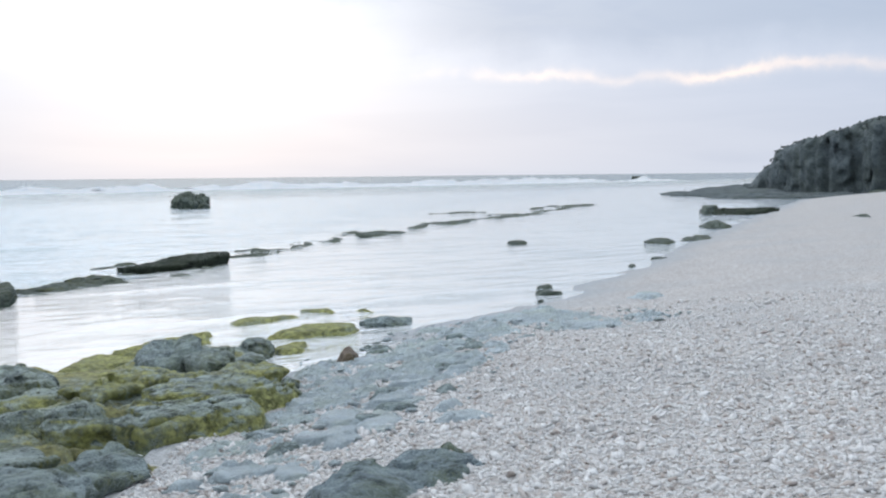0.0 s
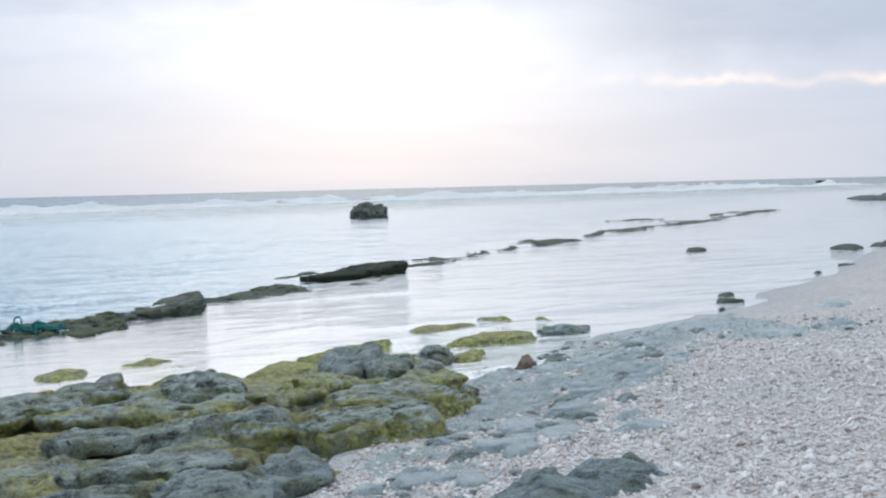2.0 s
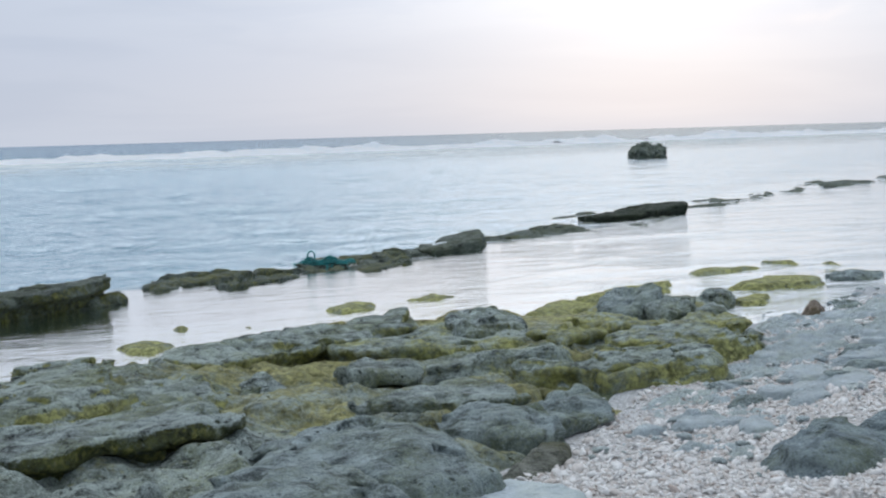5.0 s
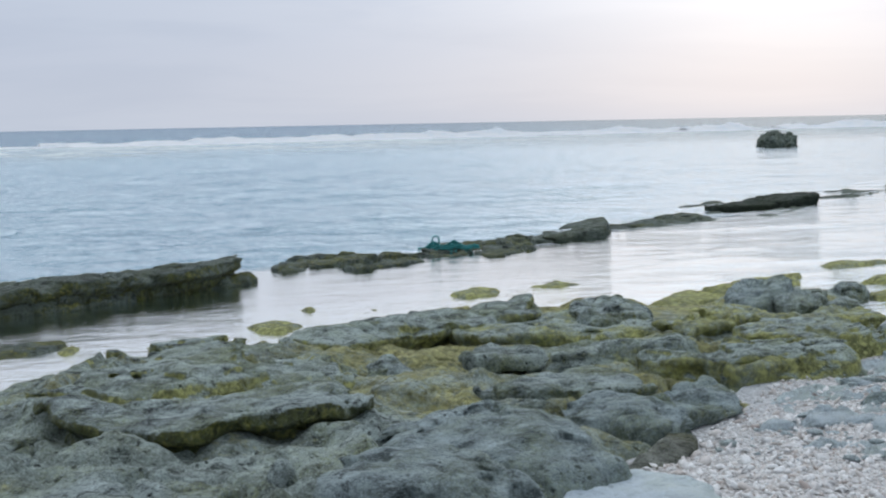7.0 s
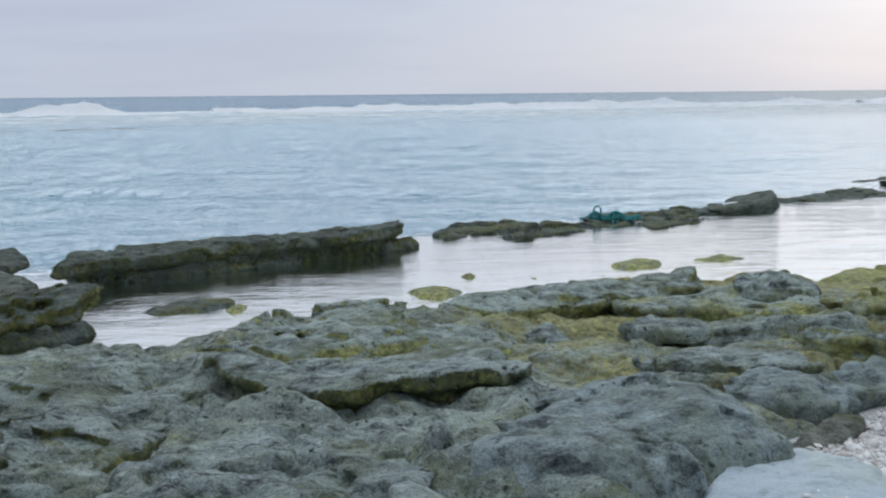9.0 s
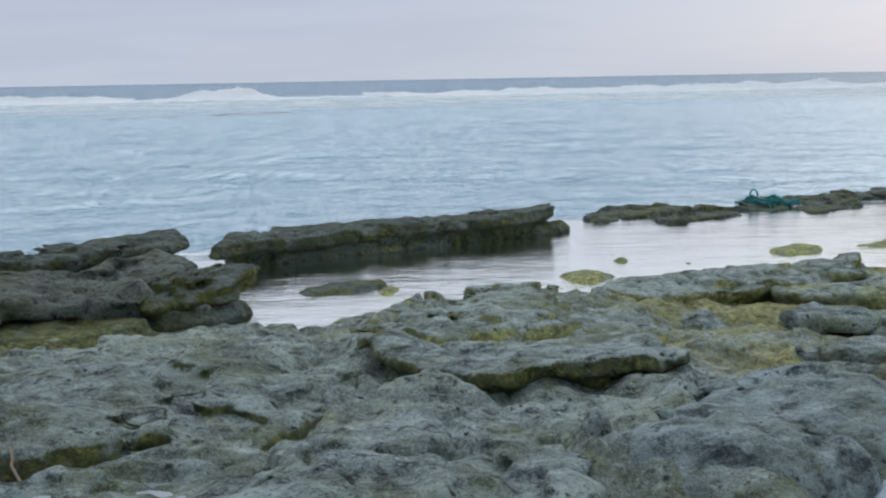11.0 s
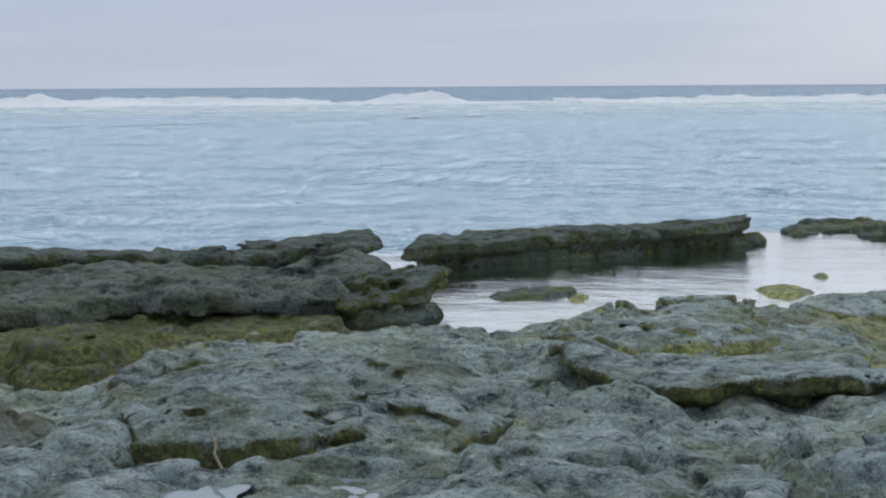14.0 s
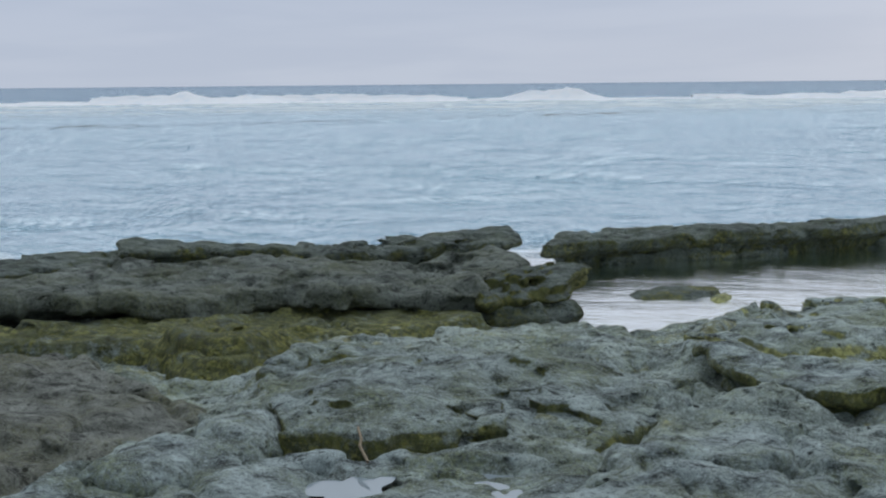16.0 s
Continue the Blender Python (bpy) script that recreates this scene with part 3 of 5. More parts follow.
def build_water():
    radii = np.concatenate([np.geomspace(5, 90, 380), np.geomspace(91, 420, 200), np.geomspace(430, 4700, 60)])
    x, y, faces = fan(radii, VIEW)
    out = -line_distance(REEF, x, y)
    r, turn = np.hypot(x, y), np.degrees(np.arctan2(-x, y))
    calm_glare = (1 - step(-0.7, 0.7 + 30 * step(14, -4, turn), out)) * (1 - 0.3 * step(26, 8, turn))
    calm_glare = np.maximum(calm_glare, 0.5 * step(36, 10, turn))  # sun glare put in: brighter gloss and paler body towards the sun
    deep = step(0, 30, -line_distance(SURF, x, y))
    lively = (1 - 0.985 * calm_glare) ** 1.6 * np.clip(1.25 - r / 200, 0.3, 1)
    c, s = math.cos(radians(42)), math.sin(radians(42))
    u, v = x * c + y * s, -x * s + y * c
    ridge = 1 - np.abs(fbm(u * 0.16 + 0.2 * lattice(u * 0.4, v * 0.4, x * 0), v * 0.42, x * 0 + 20, 3, 0.5))
    z = lively * (0.05 * fbm(u * 0.28, v * 0.75, x * 0, 3) + 0.13 * np.clip(ridge, 0, 1) ** 6 + 0.035 * fbm(u * 0.9, v * 2.2, x * 0 + 7, 2) - 0.03)
    z = z + deep * 0.2 * fbm(u * 0.03, v * 0.09, x * 0 + 3, 3)
    me = mesh_from("water", np.stack([x, y, z], 1), faces, WATER, moss=calm_glare, attribute="calm_glare")
    inside = line_distance(SURF, x, y)
    wash = step(-6, 0, inside) * step(78, 34, inside)
    me.attributes.new("deep", "FLOAT", "POINT").data.foreach_set("value", deep.astype(np.float32))
    weed = np.exp(-(line_distance([(-75.0, -20.0), (-64.0, 8.0), (-58.0, 29.0), (-60.0, 42.0), (-60.0, 56.0), (-64.0, 80.0)], x, y) / 2.4) ** 2)
    me.attributes.new("weed", "FLOAT", "POINT").data.foreach_set("value", weed.astype(np.float32))
    me.attributes.new("wash", "FLOAT", "POINT").data.foreach_set("value", wash.astype(np.float32))
    tagged(new("water", me), "pale blue-grey sea water, rippled outside and still within the reef", "sea", kind="structure")


def breaker(a, b, high, deep, seed):
    """One breaking wave: a ragged ridge of foam between two points of the reef's edge."""
    a, b = Vector(a), Vector(b)
    n, m = max(12, int((b - a).length / 0.5)), 15
    t, w = np.meshgrid(np.linspace(0, 1, n), np.linspace(-1, 1, m), indexing="ij")
    along, across = (b - a), Vector((-(b - a).y, (b - a).x)).normalized()
    swell = np.sin(np.pi * np.clip(t, 0.02, 0.98)) ** 0.35 * np.clip(0.72 + 0.7 * fbm(t * n / 17, t * 0 + seed, t * 0, 3), 0.22, 1.3)
    crest = np.where(w < 0.35, np.clip((w + 1) / 1.35, 0, 1) ** 1.8, np.clip((1 - w) / 0.65, 0, 1) ** 0.7)
    z = high * swell * crest * (1 + 0.25 * fbm(t * n / 4, w * 3, t * 0 + seed, 3)) - 0.03
    sway = deep * (w + 0.35 * fbm(t * n / 22, t * 0 + seed + 5, t * 0, 2))
    x, y = a.x + along.x * t + across.x * sway, a.y + along.y * t + across.y * sway
    i = np.arange(n * m).reshape(n, m)
    faces = np.stack([i[:-1, :-1], i[1:, :-1], i[1:, 1:], i[:-1, 1:]], -1).reshape(-1, 4)
    ob = new("breaking_wave", mesh_from("breaking_wave", np.stack([x.ravel(), y.ravel(), z.ravel()], 1), faces, FOAM))
    return tagged(ob, "white foaming wave breaking on the outer reef", "wave", "breaking waves", "structure")


def build_surf():
    rng = random.Random(4)
    line = [Vector(p) for p in SURF]
    for p, q in zip(line, line[1:]):
        n = max(1, round((q - p).length / 26))
        for k in range(n):
            a, b = p.lerp(q, (k - 0.15) / n), p.lerp(q, (k + 1.15) / n)
            side = Vector((-(b - a).y, (b - a).x)).normalized()
            off = side * rng.uniform(-2, 5)
            breaker(a + off, b + off, rng.uniform(0.85, 1.2), rng.uniform(2.5, 4.0), rng.uniform(0, 50))
            if rng.random() < 0.6:
                off = side * rng.uniform(12, 24)
                breaker(a + off, b + off, rng.uniform(0.7, 1.15), rng.uniform(1.5, 2.5), rng.uniform(0, 50))
            off = -side * rng.uniform(5, 9)
            breaker(a + off, b + off, rng.uniform(0.12, 0.3), rng.uniform(2, 4), rng.uniform(0, 50))


build_ground()
build_water()
build_surf()


# ---- the rock shelf beside the pool ----
SHELF = [(-6.58, 9.03), (-6.36, 9.79), (-5.83, 10.96)] + [(-5.3, 12.04), (-4.68, 13.13), (-3.94, 13.02), (-3.75, 13.64)] + [(-3.74, 13.67), (-2.97, 15.18), (-2.6, 13.94), (-2.04, 14.03), (-1.86, 13.14), (-1.31, 11.89), (-1.62, 9.9)] + [(-1.96, 8.22), (-1.9, 6.65), (-2.03, 5.8)] + [(-1.2, 4.2), (-0.8, 2.2), (-4.0, -3.0), (-14.0, -4.0), (-16.0, 2.0)] + [(-11.01, 2.39), (-9.44, 4.32), (-7.97, 6.2), (-7.63, 7.31)]


def shelf_height(x, y):
    d = np.hypot(x, y)
    turn = np.degrees(np.arctan2(-x, y))
    return np.interp(d, [4.0, 5.3, 6.0, 7.5, 8.5, 10.0, 11.5], [0.2, 0.2, 0.27, 0.265, 0.24, 0.15, 0.09]) - 0.045 * step(32, 42, turn)


FILL = []  # outlines and heights of the slabs that the shelf runs up to from behind


def build_shelf():
    p = np.array(SHELF)
    cell = 0.027
    lo, hi = np.maximum(p.min(0), (-13.5, -0.5)) - 0.3, p.max(0) + 0.3
    x, y = np.meshgrid(np.arange(lo[0], hi[0], cell), np.arange(lo[1], hi[1], cell), indexing="ij")
    d = inside_distance(SHELF, x, y) + 0.14 * fbm(x * 1.2, y * 1.2, x * 0, 4, 0.55)
    # the beds dip towards the sea: each slab's back runs down into the shelf
    out = np.hypot(x, y) + 1e-6
    dip = shelf_height(x, y)
    for pts, high, face in FILL:
        q = np.array(pts)
        i0, j0 = np.maximum(((q.min(0) - 1.3 - lo) / cell).astype(int), 0)
        i1, j1 = np.maximum(((q.max(0) + 1.3 - lo) / cell).astype(int), 1)
        w = (slice(i0, i1), slice(j0, j1))
        if dip[w].size == 0:
            continue
        if face > 0.2:  # stands free of the shelf behind it
            continue
        rise = np.full(dip[w].shape, -9.0)
        for back in (0.0, 0.15, 0.3, 0.5, 0.75):
            e = inside_distance(pts, x[w] * (1 - back / out[w]), y[w] * (1 - back / out[w])) + 0.07 * fbm(x[w] * 2, y[w] * 2, x[w] * 0 + 40, 3)
            rise = np.maximum(rise, high - 0.035 - 0.2 * back - 0.9 * np.clip(e, 0, 9))
        dip[w] = np.logaddexp(dip[w] * 45, rise * 45) / 45
    # long low ledges that follow the shore, with worn edges
    u, v = 0.80 * x - 0.60 * y, 0.60 * x + 0.80 * y
    bed = fbm(u * 1.15 + 0.35 * fbm(x * 0.9, y * 0.9, x * 0 + 11, 3), v * 0.42, x * 0 + 12, 3)
    ledge = terrace(0.12 * bed, 0.045)
    # under the slabs, and at the foot of their faces towards the land, it lies lower
    for pts, high, face in FILL:
        q = np.array(pts)
        i0, j0 = np.maximum(((q.min(0) - 0.5 - lo) / cell).astype(int), 0)
        i1, j1 = np.maximum(((q.max(0) + 0.5 - lo) / cell).astype(int), 1)
        w = (slice(i0, i1), slice(j0, j1))
        if dip[w].size == 0:
            continue
        e = inside_distance(pts, x[w], y[w])
        ahead = inside_distance(pts, x[w] * (1 + 0.12 / out[w]), y[w] * (1 + 0.12 / out[w]))
        front = step(-0.02, 0.05, e - ahead) * step(0.5, 0.16, e)
        foot = high - face + 0.12 * np.clip(e, 0, 1)
        dip[w] = np.where(e > 0, dip[w] + front * np.minimum(foot - dip[w], 0), dip[w])
        dip[w] = np.where(e < 0, np.minimum(dip[w], high - 0.035 - 0.13 * step(0, -0.14, e) * (1 - front) - (face - 0.03) * front), dip[w])
    knolls = terrace(0.05 * fbm(u * 2.6 + 3, v * 1.3, x * 0 + 50, 4, 0.6), 0.022)
    z = dip + 0.6 * ledge + knolls + 0.03 * fbm(x * 0.7, y * 0.7, x * 0 + 1, 3) + 0.035 * fbm(x * 3, y * 3, x * 0 + 2, 4, 0.6)
    pits = np.clip(fbm(x * 2.6, y * 2.6, x * 0 + 6, 3) - 0.28, 0, 1)
    z = z - 0.11 * pits
    split = fbm(x * 0.8 + 0.4 * lattice(x * 2, y * 2, x * 0), y * 0.8, x * 0 + 31, 3, 0.45)
    z = np.maximum(z - 0.05 * np.exp(-(split / 0.05) ** 2), 0.035)
    z = z - 0.17 * step(-0.7, 0.0, d) - 0.4 * step(-0.05, 0.14, d)
    keep = d < 0.18
    nx, ny = x.shape
    i = np.arange(nx * ny).reshape(nx, ny)
    q = keep[:-1, :-1] & keep[1:, :-1] & keep[1:, 1:] & keep[:-1, 1:]
    faces = np.stack([i[:-1, :-1], i[1:, :-1], i[1:, 1:], i[:-1, 1:]], -1)[q]
    used, faces = np.unique(faces, return_inverse=True)
    verts = np.stack([x.ravel(), y.ravel(), z.ravel()], 1)[used]
    vx, vy = verts[:, 0], verts[:, 1]
    far, turn = np.hypot(vx, vy), np.degrees(np.arctan2(-vx, vy))
    moss = 0.14 + 0.52 * step(5.6, 8.0, far) * (0.55 + 0.45 * step(58, 30, turn)) + 0.28 * fbm(vx * 0.8, vy * 0.8, vx * 0 + 3, 2)
    low = step(0.31, 0.2, verts[:, 2]) * step(40, 30, turn) * step(6.2, 7.4, far)
    moss = moss + 0.13 * low
    ob = new("rock_shelf", mesh_from("rock_shelf", verts, faces.reshape(-1, 4), ROCK_SHELF, moss=moss))
    tagged(ob, "wide pitted grey limestone shelf with yellow-green moss beside the pool", "rock")


PUDDLES = [(-4.59, 2.27), (-4.23, 2.75)]
POTHOLES = [(-4.86, 2.27), (-4.58, 2.46), (-4.47, 2.66), (-4.96, 1.53), (-5.06, 1.67), (-3.65, 4.08)]
NET_AT = [(-8.54, 16.7)][0]
SLAB = "grey limestone slab with a mossy undercut edge on the shelf"
MOUND = "worn grey limestone mound with pits and lichen"
BANK = "low limestone bank covered in yellow-green moss by the pool"
BLOCK = "dark green-grey limestone block with moss on its sides"
IN_SHELF, IN_POOL, IN_REEF, ON_BEACH = "slabs of the rock shelf", "mossy stones in the pool", "rocks of the outer reef", "stones on the beach"

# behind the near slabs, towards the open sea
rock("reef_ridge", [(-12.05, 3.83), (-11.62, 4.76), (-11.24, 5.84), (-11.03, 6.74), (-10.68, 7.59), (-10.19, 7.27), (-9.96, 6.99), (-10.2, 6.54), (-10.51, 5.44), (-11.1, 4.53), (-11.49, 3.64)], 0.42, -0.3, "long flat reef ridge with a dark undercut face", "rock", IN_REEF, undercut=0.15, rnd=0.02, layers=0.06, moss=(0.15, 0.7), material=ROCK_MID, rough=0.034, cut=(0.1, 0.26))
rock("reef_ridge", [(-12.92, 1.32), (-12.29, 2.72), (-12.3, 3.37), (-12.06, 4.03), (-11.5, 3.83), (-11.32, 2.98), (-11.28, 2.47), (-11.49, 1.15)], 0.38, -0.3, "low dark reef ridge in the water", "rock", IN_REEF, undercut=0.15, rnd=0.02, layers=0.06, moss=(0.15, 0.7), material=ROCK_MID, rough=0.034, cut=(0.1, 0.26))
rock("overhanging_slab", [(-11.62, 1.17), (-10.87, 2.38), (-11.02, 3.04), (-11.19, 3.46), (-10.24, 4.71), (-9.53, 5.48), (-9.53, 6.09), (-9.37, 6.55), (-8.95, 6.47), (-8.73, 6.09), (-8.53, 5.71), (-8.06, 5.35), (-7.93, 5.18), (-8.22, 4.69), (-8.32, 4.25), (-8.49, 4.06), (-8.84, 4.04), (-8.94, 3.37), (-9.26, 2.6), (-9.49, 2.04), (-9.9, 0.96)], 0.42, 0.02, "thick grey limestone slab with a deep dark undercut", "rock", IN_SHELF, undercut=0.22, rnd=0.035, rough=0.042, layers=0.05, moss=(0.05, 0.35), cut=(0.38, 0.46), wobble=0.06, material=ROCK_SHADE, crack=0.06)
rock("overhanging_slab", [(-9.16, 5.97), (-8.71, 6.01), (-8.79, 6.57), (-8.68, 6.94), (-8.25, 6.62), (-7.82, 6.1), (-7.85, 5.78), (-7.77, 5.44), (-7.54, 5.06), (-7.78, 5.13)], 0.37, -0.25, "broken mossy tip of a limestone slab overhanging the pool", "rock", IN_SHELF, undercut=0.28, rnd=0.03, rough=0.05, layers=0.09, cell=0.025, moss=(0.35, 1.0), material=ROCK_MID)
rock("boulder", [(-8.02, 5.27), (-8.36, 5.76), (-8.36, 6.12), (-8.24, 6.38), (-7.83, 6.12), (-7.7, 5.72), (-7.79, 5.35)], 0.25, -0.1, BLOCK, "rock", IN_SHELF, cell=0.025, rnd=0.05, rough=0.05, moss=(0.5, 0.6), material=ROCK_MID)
rock("mossy_bank", [(-9.56, 0.91), (-9.38, 2.0), (-9.26, 3.03), (-8.93, 4.06), (-8.57, 4.9), (-7.94, 5.24), (-7.65, 5.09), (-7.58, 4.3), (-7.81, 3.52), (-7.65, 3.36), (-7.2, 3.0), (-7.12, 2.8), (-7.38, 2.69), (-7.88, 2.73), (-8.18, 2.69), (-8.74, 1.85), (-9.11, 0.86)], 0.26, 0.02, BANK, "rock", IN_SHELF, undercut=-0.05, rnd=0.05, moss=(0.92, 0.8), rough=0.022, material=ROCK_OLIVE, fill=False, wobble=0.04)
rock("mossy_bank", [(-8.09, 2.76), (-8.19, 3.02), (-8.07, 3.31), (-7.72, 3.45), (-7.48, 3.28), (-7.34, 3.06), (-7.35, 2.87), (-7.64, 2.76)], 0.35, 0.02, "rounded boss of mossy limestone over a hollow", "rock", IN_SHELF, undercut=-0.04, rnd=0.06, rough=0.02, wobble=0.03, cell=0.025, moss=(0.85, 0.9), material=ROCK_MID, face=0.21)
rock("rock_mound", [(-8.52, 0.79), (-8.14, 1.71), (-7.79, 2.15), (-7.11, 2.24), (-6.39, 2.24), (-6.1, 2.34), (-5.89, 2.07), (-5.71, 1.8), (-5.61, 1.61), (-5.46, 1.31), (-5.29, 1.03), (-5.49, 0.43)], 0.36, 0.0, "brownish worn limestone mound", "rock", IN_SHELF, undercut=-0.12, cut=(0.0, 0.9), rnd=0.12, dome=0.04, fill=False, wobble=0.09, rough=0.032, moss=(0.1, 0.1), material=ROCK_WARM)
rock("rock_slab", [(-5.28, 1.33), (-5.56, 1.75), (-5.7, 2.2), (-5.7, 2.51), (-5.17, 2.3), (-4.95, 2.09), (-5.02, 1.91), (-5.08, 1.55)], 0.40, 0.0, SLAB, "rock", IN_SHELF, undercut=-0.06, cut=(0.0, 0.9), rnd=0.08, dome=0.04, moss=(0.05, 0.05), rough=0.02)
rock("rock_mound", [(-6.71, 2.88), (-6.92, 3.14), (-6.81, 3.51), (-6.38, 3.99), (-6.18, 4.27), (-5.8, 4.4), (-5.24, 4.35), (-4.68, 4.13), (-4.51, 3.81), (-4.5, 3.48), (-4.65, 3.14), (-4.84, 2.83), (-4.96, 2.6), (-5.1, 2.47), (-5.27, 2.29), (-5.78, 2.43)], 0.43, 0.0, MOUND, "rock", IN_SHELF, undercut=0.05, cut=(0.3, 0.45), rnd=0.07, dome=0.05, rough=0.036, layers=0.03, cell=0.025, moss=(0.1, 0.9), material=ROCK_OLIVE, crack=0.06, face=0.11)
rock("rock_slab", [(-5.57, 3.96), (-5.49, 4.46), (-5.06, 4.73), (-4.71, 4.58), (-4.5, 4.11), (-4.49, 3.89), (-4.69, 3.78), (-4.94, 3.69)], 0.39, 0.1, SLAB, "rock", IN_SHELF, undercut=0.16, rnd=0.035, rough=0.03, cell=0.025, fill=False, moss=(0.2, 0.4), material=ROCK_OLIVE)
rock("rock_slab", [(-5.26, 1.16), (-5.48, 1.36), (-5.37, 1.65), (-5.1, 2.22), (-4.69, 2.85), (-4.39, 3.14), (-4.13, 3.18), (-3.86, 3.09), (-3.54, 2.84), (-3.4, 2.46), (-4.52, 0.84), (-5.06, 0.97)], 0.345, 0.0, "low pitted limestone slab holding small puddles", "rock", IN_SHELF, undercut=0.02, rnd=0.05, rough=0.024, cell=0.022, fill=False, moss=(0.0, 0.0), hollows=[(px, py, 0.19, 0.085) for px, py in PUDDLES] + [(px, py, 0.06, 0.16) for px, py in POTHOLES])
rock("rock_mound", [(-4.03, 3.0), (-4.25, 3.32), (-4.28, 3.67), (-4.13, 3.99), (-4.02, 4.26), (-3.86, 4.41), (-3.61, 4.45), (-3.35, 4.37), (-3.1, 4.18), (-2.81, 3.9), (-2.54, 3.46), (-2.78, 3.05), (-3.01, 2.73), (-3.53, 2.6)], 0.43, 0.0, MOUND, "rock", IN_SHELF, undercut=-0.04, rnd=0.05, dome=0.04, rough=0.036, cell=0.025, moss=(0.02, 0.2), crack=0.07)
rock("rock_slab", [(-5.43, 5.15), (-5.19, 5.26), (-4.84, 5.23), (-4.69, 5.4), (-4.67, 5.59), (-4.51, 5.84), (-4.32, 6.04), (-4.1, 6.17), (-3.8, 6.06), (-3.61, 5.96), (-3.58, 5.81), (-3.74, 5.65), (-3.88, 5.41), (-4.07, 5.24), (-4.16, 5.06), (-4.29, 4.92), (-4.47, 4.9), (-4.78, 4.92), (-5.07, 4.97)], 0.42, 0.15, "long grey limestone slab with a dark mossy undercut edge", "rock", IN_SHELF, undercut=0.05, rnd=0.028, wobble=0.05, rough=0.026, cell=0.02, moss=(-0.1, 0.85), cut=(0.25, 0.5), crack=0.03, face=0.125)
rock("mossy_bank", [(-5.99, 5.72), (-6.1, 6.11), (-5.99, 6.52), (-5.78, 6.98), (-5.53, 7.2), (-5.17, 7.14), (-4.98, 6.8), (-5.01, 6.5), (-5.08, 6.29), (-5.29, 6.01), (-5.57, 5.77), (-5.76, 5.6)], 0.36, 0.1, BANK, "rock", IN_SHELF, undercut=-0.04, rnd=0.04, rough=0.034, cell=0.025, moss=(0.2, 0.9), material=ROCK_MOSS)
rock("mossy_bank", [(-6.61, 6.56), (-6.86, 7.28), (-6.57, 7.96), (-6.04, 8.26), (-5.56, 8.19), (-5.52, 7.67), (-5.95, 7.17), (-6.36, 6.79)], 0.24, -0.2, BANK, "rock", IN_SHELF, undercut=0.05, rnd=0.04, rough=0.034, cell=0.025, moss=(0.35, 0.8), material=ROCK_MOSS)
rock("mossy_bank", [(-5.38, 7.05), (-5.29, 7.7), (-4.92, 7.72), (-4.54, 7.21), (-4.48, 6.74), (-4.69, 6.65), (-5.07, 6.82)], 0.28, 0.1, BANK, "rock", IN_SHELF, undercut=-0.06, rnd=0.07, rough=0.034, cell=0.025, moss=(0.35, 0.8), material=ROCK_MOSS)
rock("mossy_bank", [(-5.95, 8.21), (-5.82, 9.21), (-5.54, 9.88), (-5.23, 10.52), (-4.89, 11.33), (-4.49, 10.38), (-4.76, 9.55), (-4.97, 8.82), (-5.23, 8.24)], 0.22, -0.2, BANK, "rock", IN_SHELF, undercut=0.05, rnd=0.04, rough=0.034, moss=(0.35, 0.8), material=ROCK_MOSS)
rock("boulder", [(-4.65, 7.53), (-4.71, 7.75), (-4.62, 7.89), (-4.49, 7.78), (-4.45, 7.54), (-4.53, 7.47)], 0.25, 0.1, "small ragged grey knob of limestone", "rock", IN_SHELF, cell=0.016, rnd=0.02, rough=0.06, wobble=0.05, undercut=-0.04, dome=0.02, moss=(0.3, 0.5))
rock("rock_mound", [(-3.32, 5.28), (-3.39, 5.56), (-3.31, 5.95), (-3.05, 6.29), (-2.69, 6.25), (-2.24, 5.92), (-1.97, 5.45), (-2.02, 5.26), (-2.2, 5.09), (-2.45, 5.13), (-2.77, 5.18), (-2.94, 5.02), (-3.14, 5.02)], 0.41, 0.02, "broad blue-grey limestone mound with brown stains", "rock", IN_SHELF, undercut=-0.08, rnd=0.09, dome=0.05, rough=0.03, cell=0.025, face=0.02, layers=0.02, moss=(-0.1, 0.05), material=ROCK_COOL, crack=0.05)
rock("rock_mound", [(-3.01, 4.34), (-3.07, 4.6), (-2.96, 4.83), (-2.78, 5.06), (-2.51, 5.01), (-2.26, 4.87), (-2.14, 4.74), (-2.19, 4.56), (-2.37, 4.39), (-2.6, 4.31), (-2.77, 4.27), (-2.9, 4.22)], 0.43, 0.02, "domed blue-grey limestone mound with a brown stained flank", "rock", IN_SHELF, undercut=-0.05, rnd=0.08, dome=0.03, rough=0.028, cell=0.022, face=0.05, layers=0.02, moss=(-0.1, 0.1), material=ROCK_COOL, crack=0.03)
rock("boulder", [(-3.27, 4.37), (-3.28, 4.47), (-3.2, 4.49), (-3.12, 4.41), (-3.15, 4.31)], 0.48, 0.15, "small round grey stone in a hollow of the rock", "rock", IN_SHELF, cell=0.02, rnd=0.06, dome=0.06, moss=(0, 0))
rock("boulder", [(-2.96, 4.5), (-2.93, 4.65), (-2.84, 4.65), (-2.82, 4.51), (-2.88, 4.43)], 0.32, 0.1, "small flat grey stone", "rock", IN_SHELF, cell=0.02, rnd=0.05, dome=0.03, moss=(0, 0))
rock("rock_slab", [(-3.49, 7.02), (-3.43, 7.28), (-3.23, 7.59), (-2.95, 7.81), (-2.59, 7.69), (-2.37, 7.45), (-2.6, 7.16), (-2.93, 7.03), (-3.29, 6.96)], 0.31, 0.12, SLAB, "rock", IN_SHELF, undercut=0.02, face=0.07, rnd=0.03, rough=0.024, cell=0.025, moss=(0.05, 0.6))
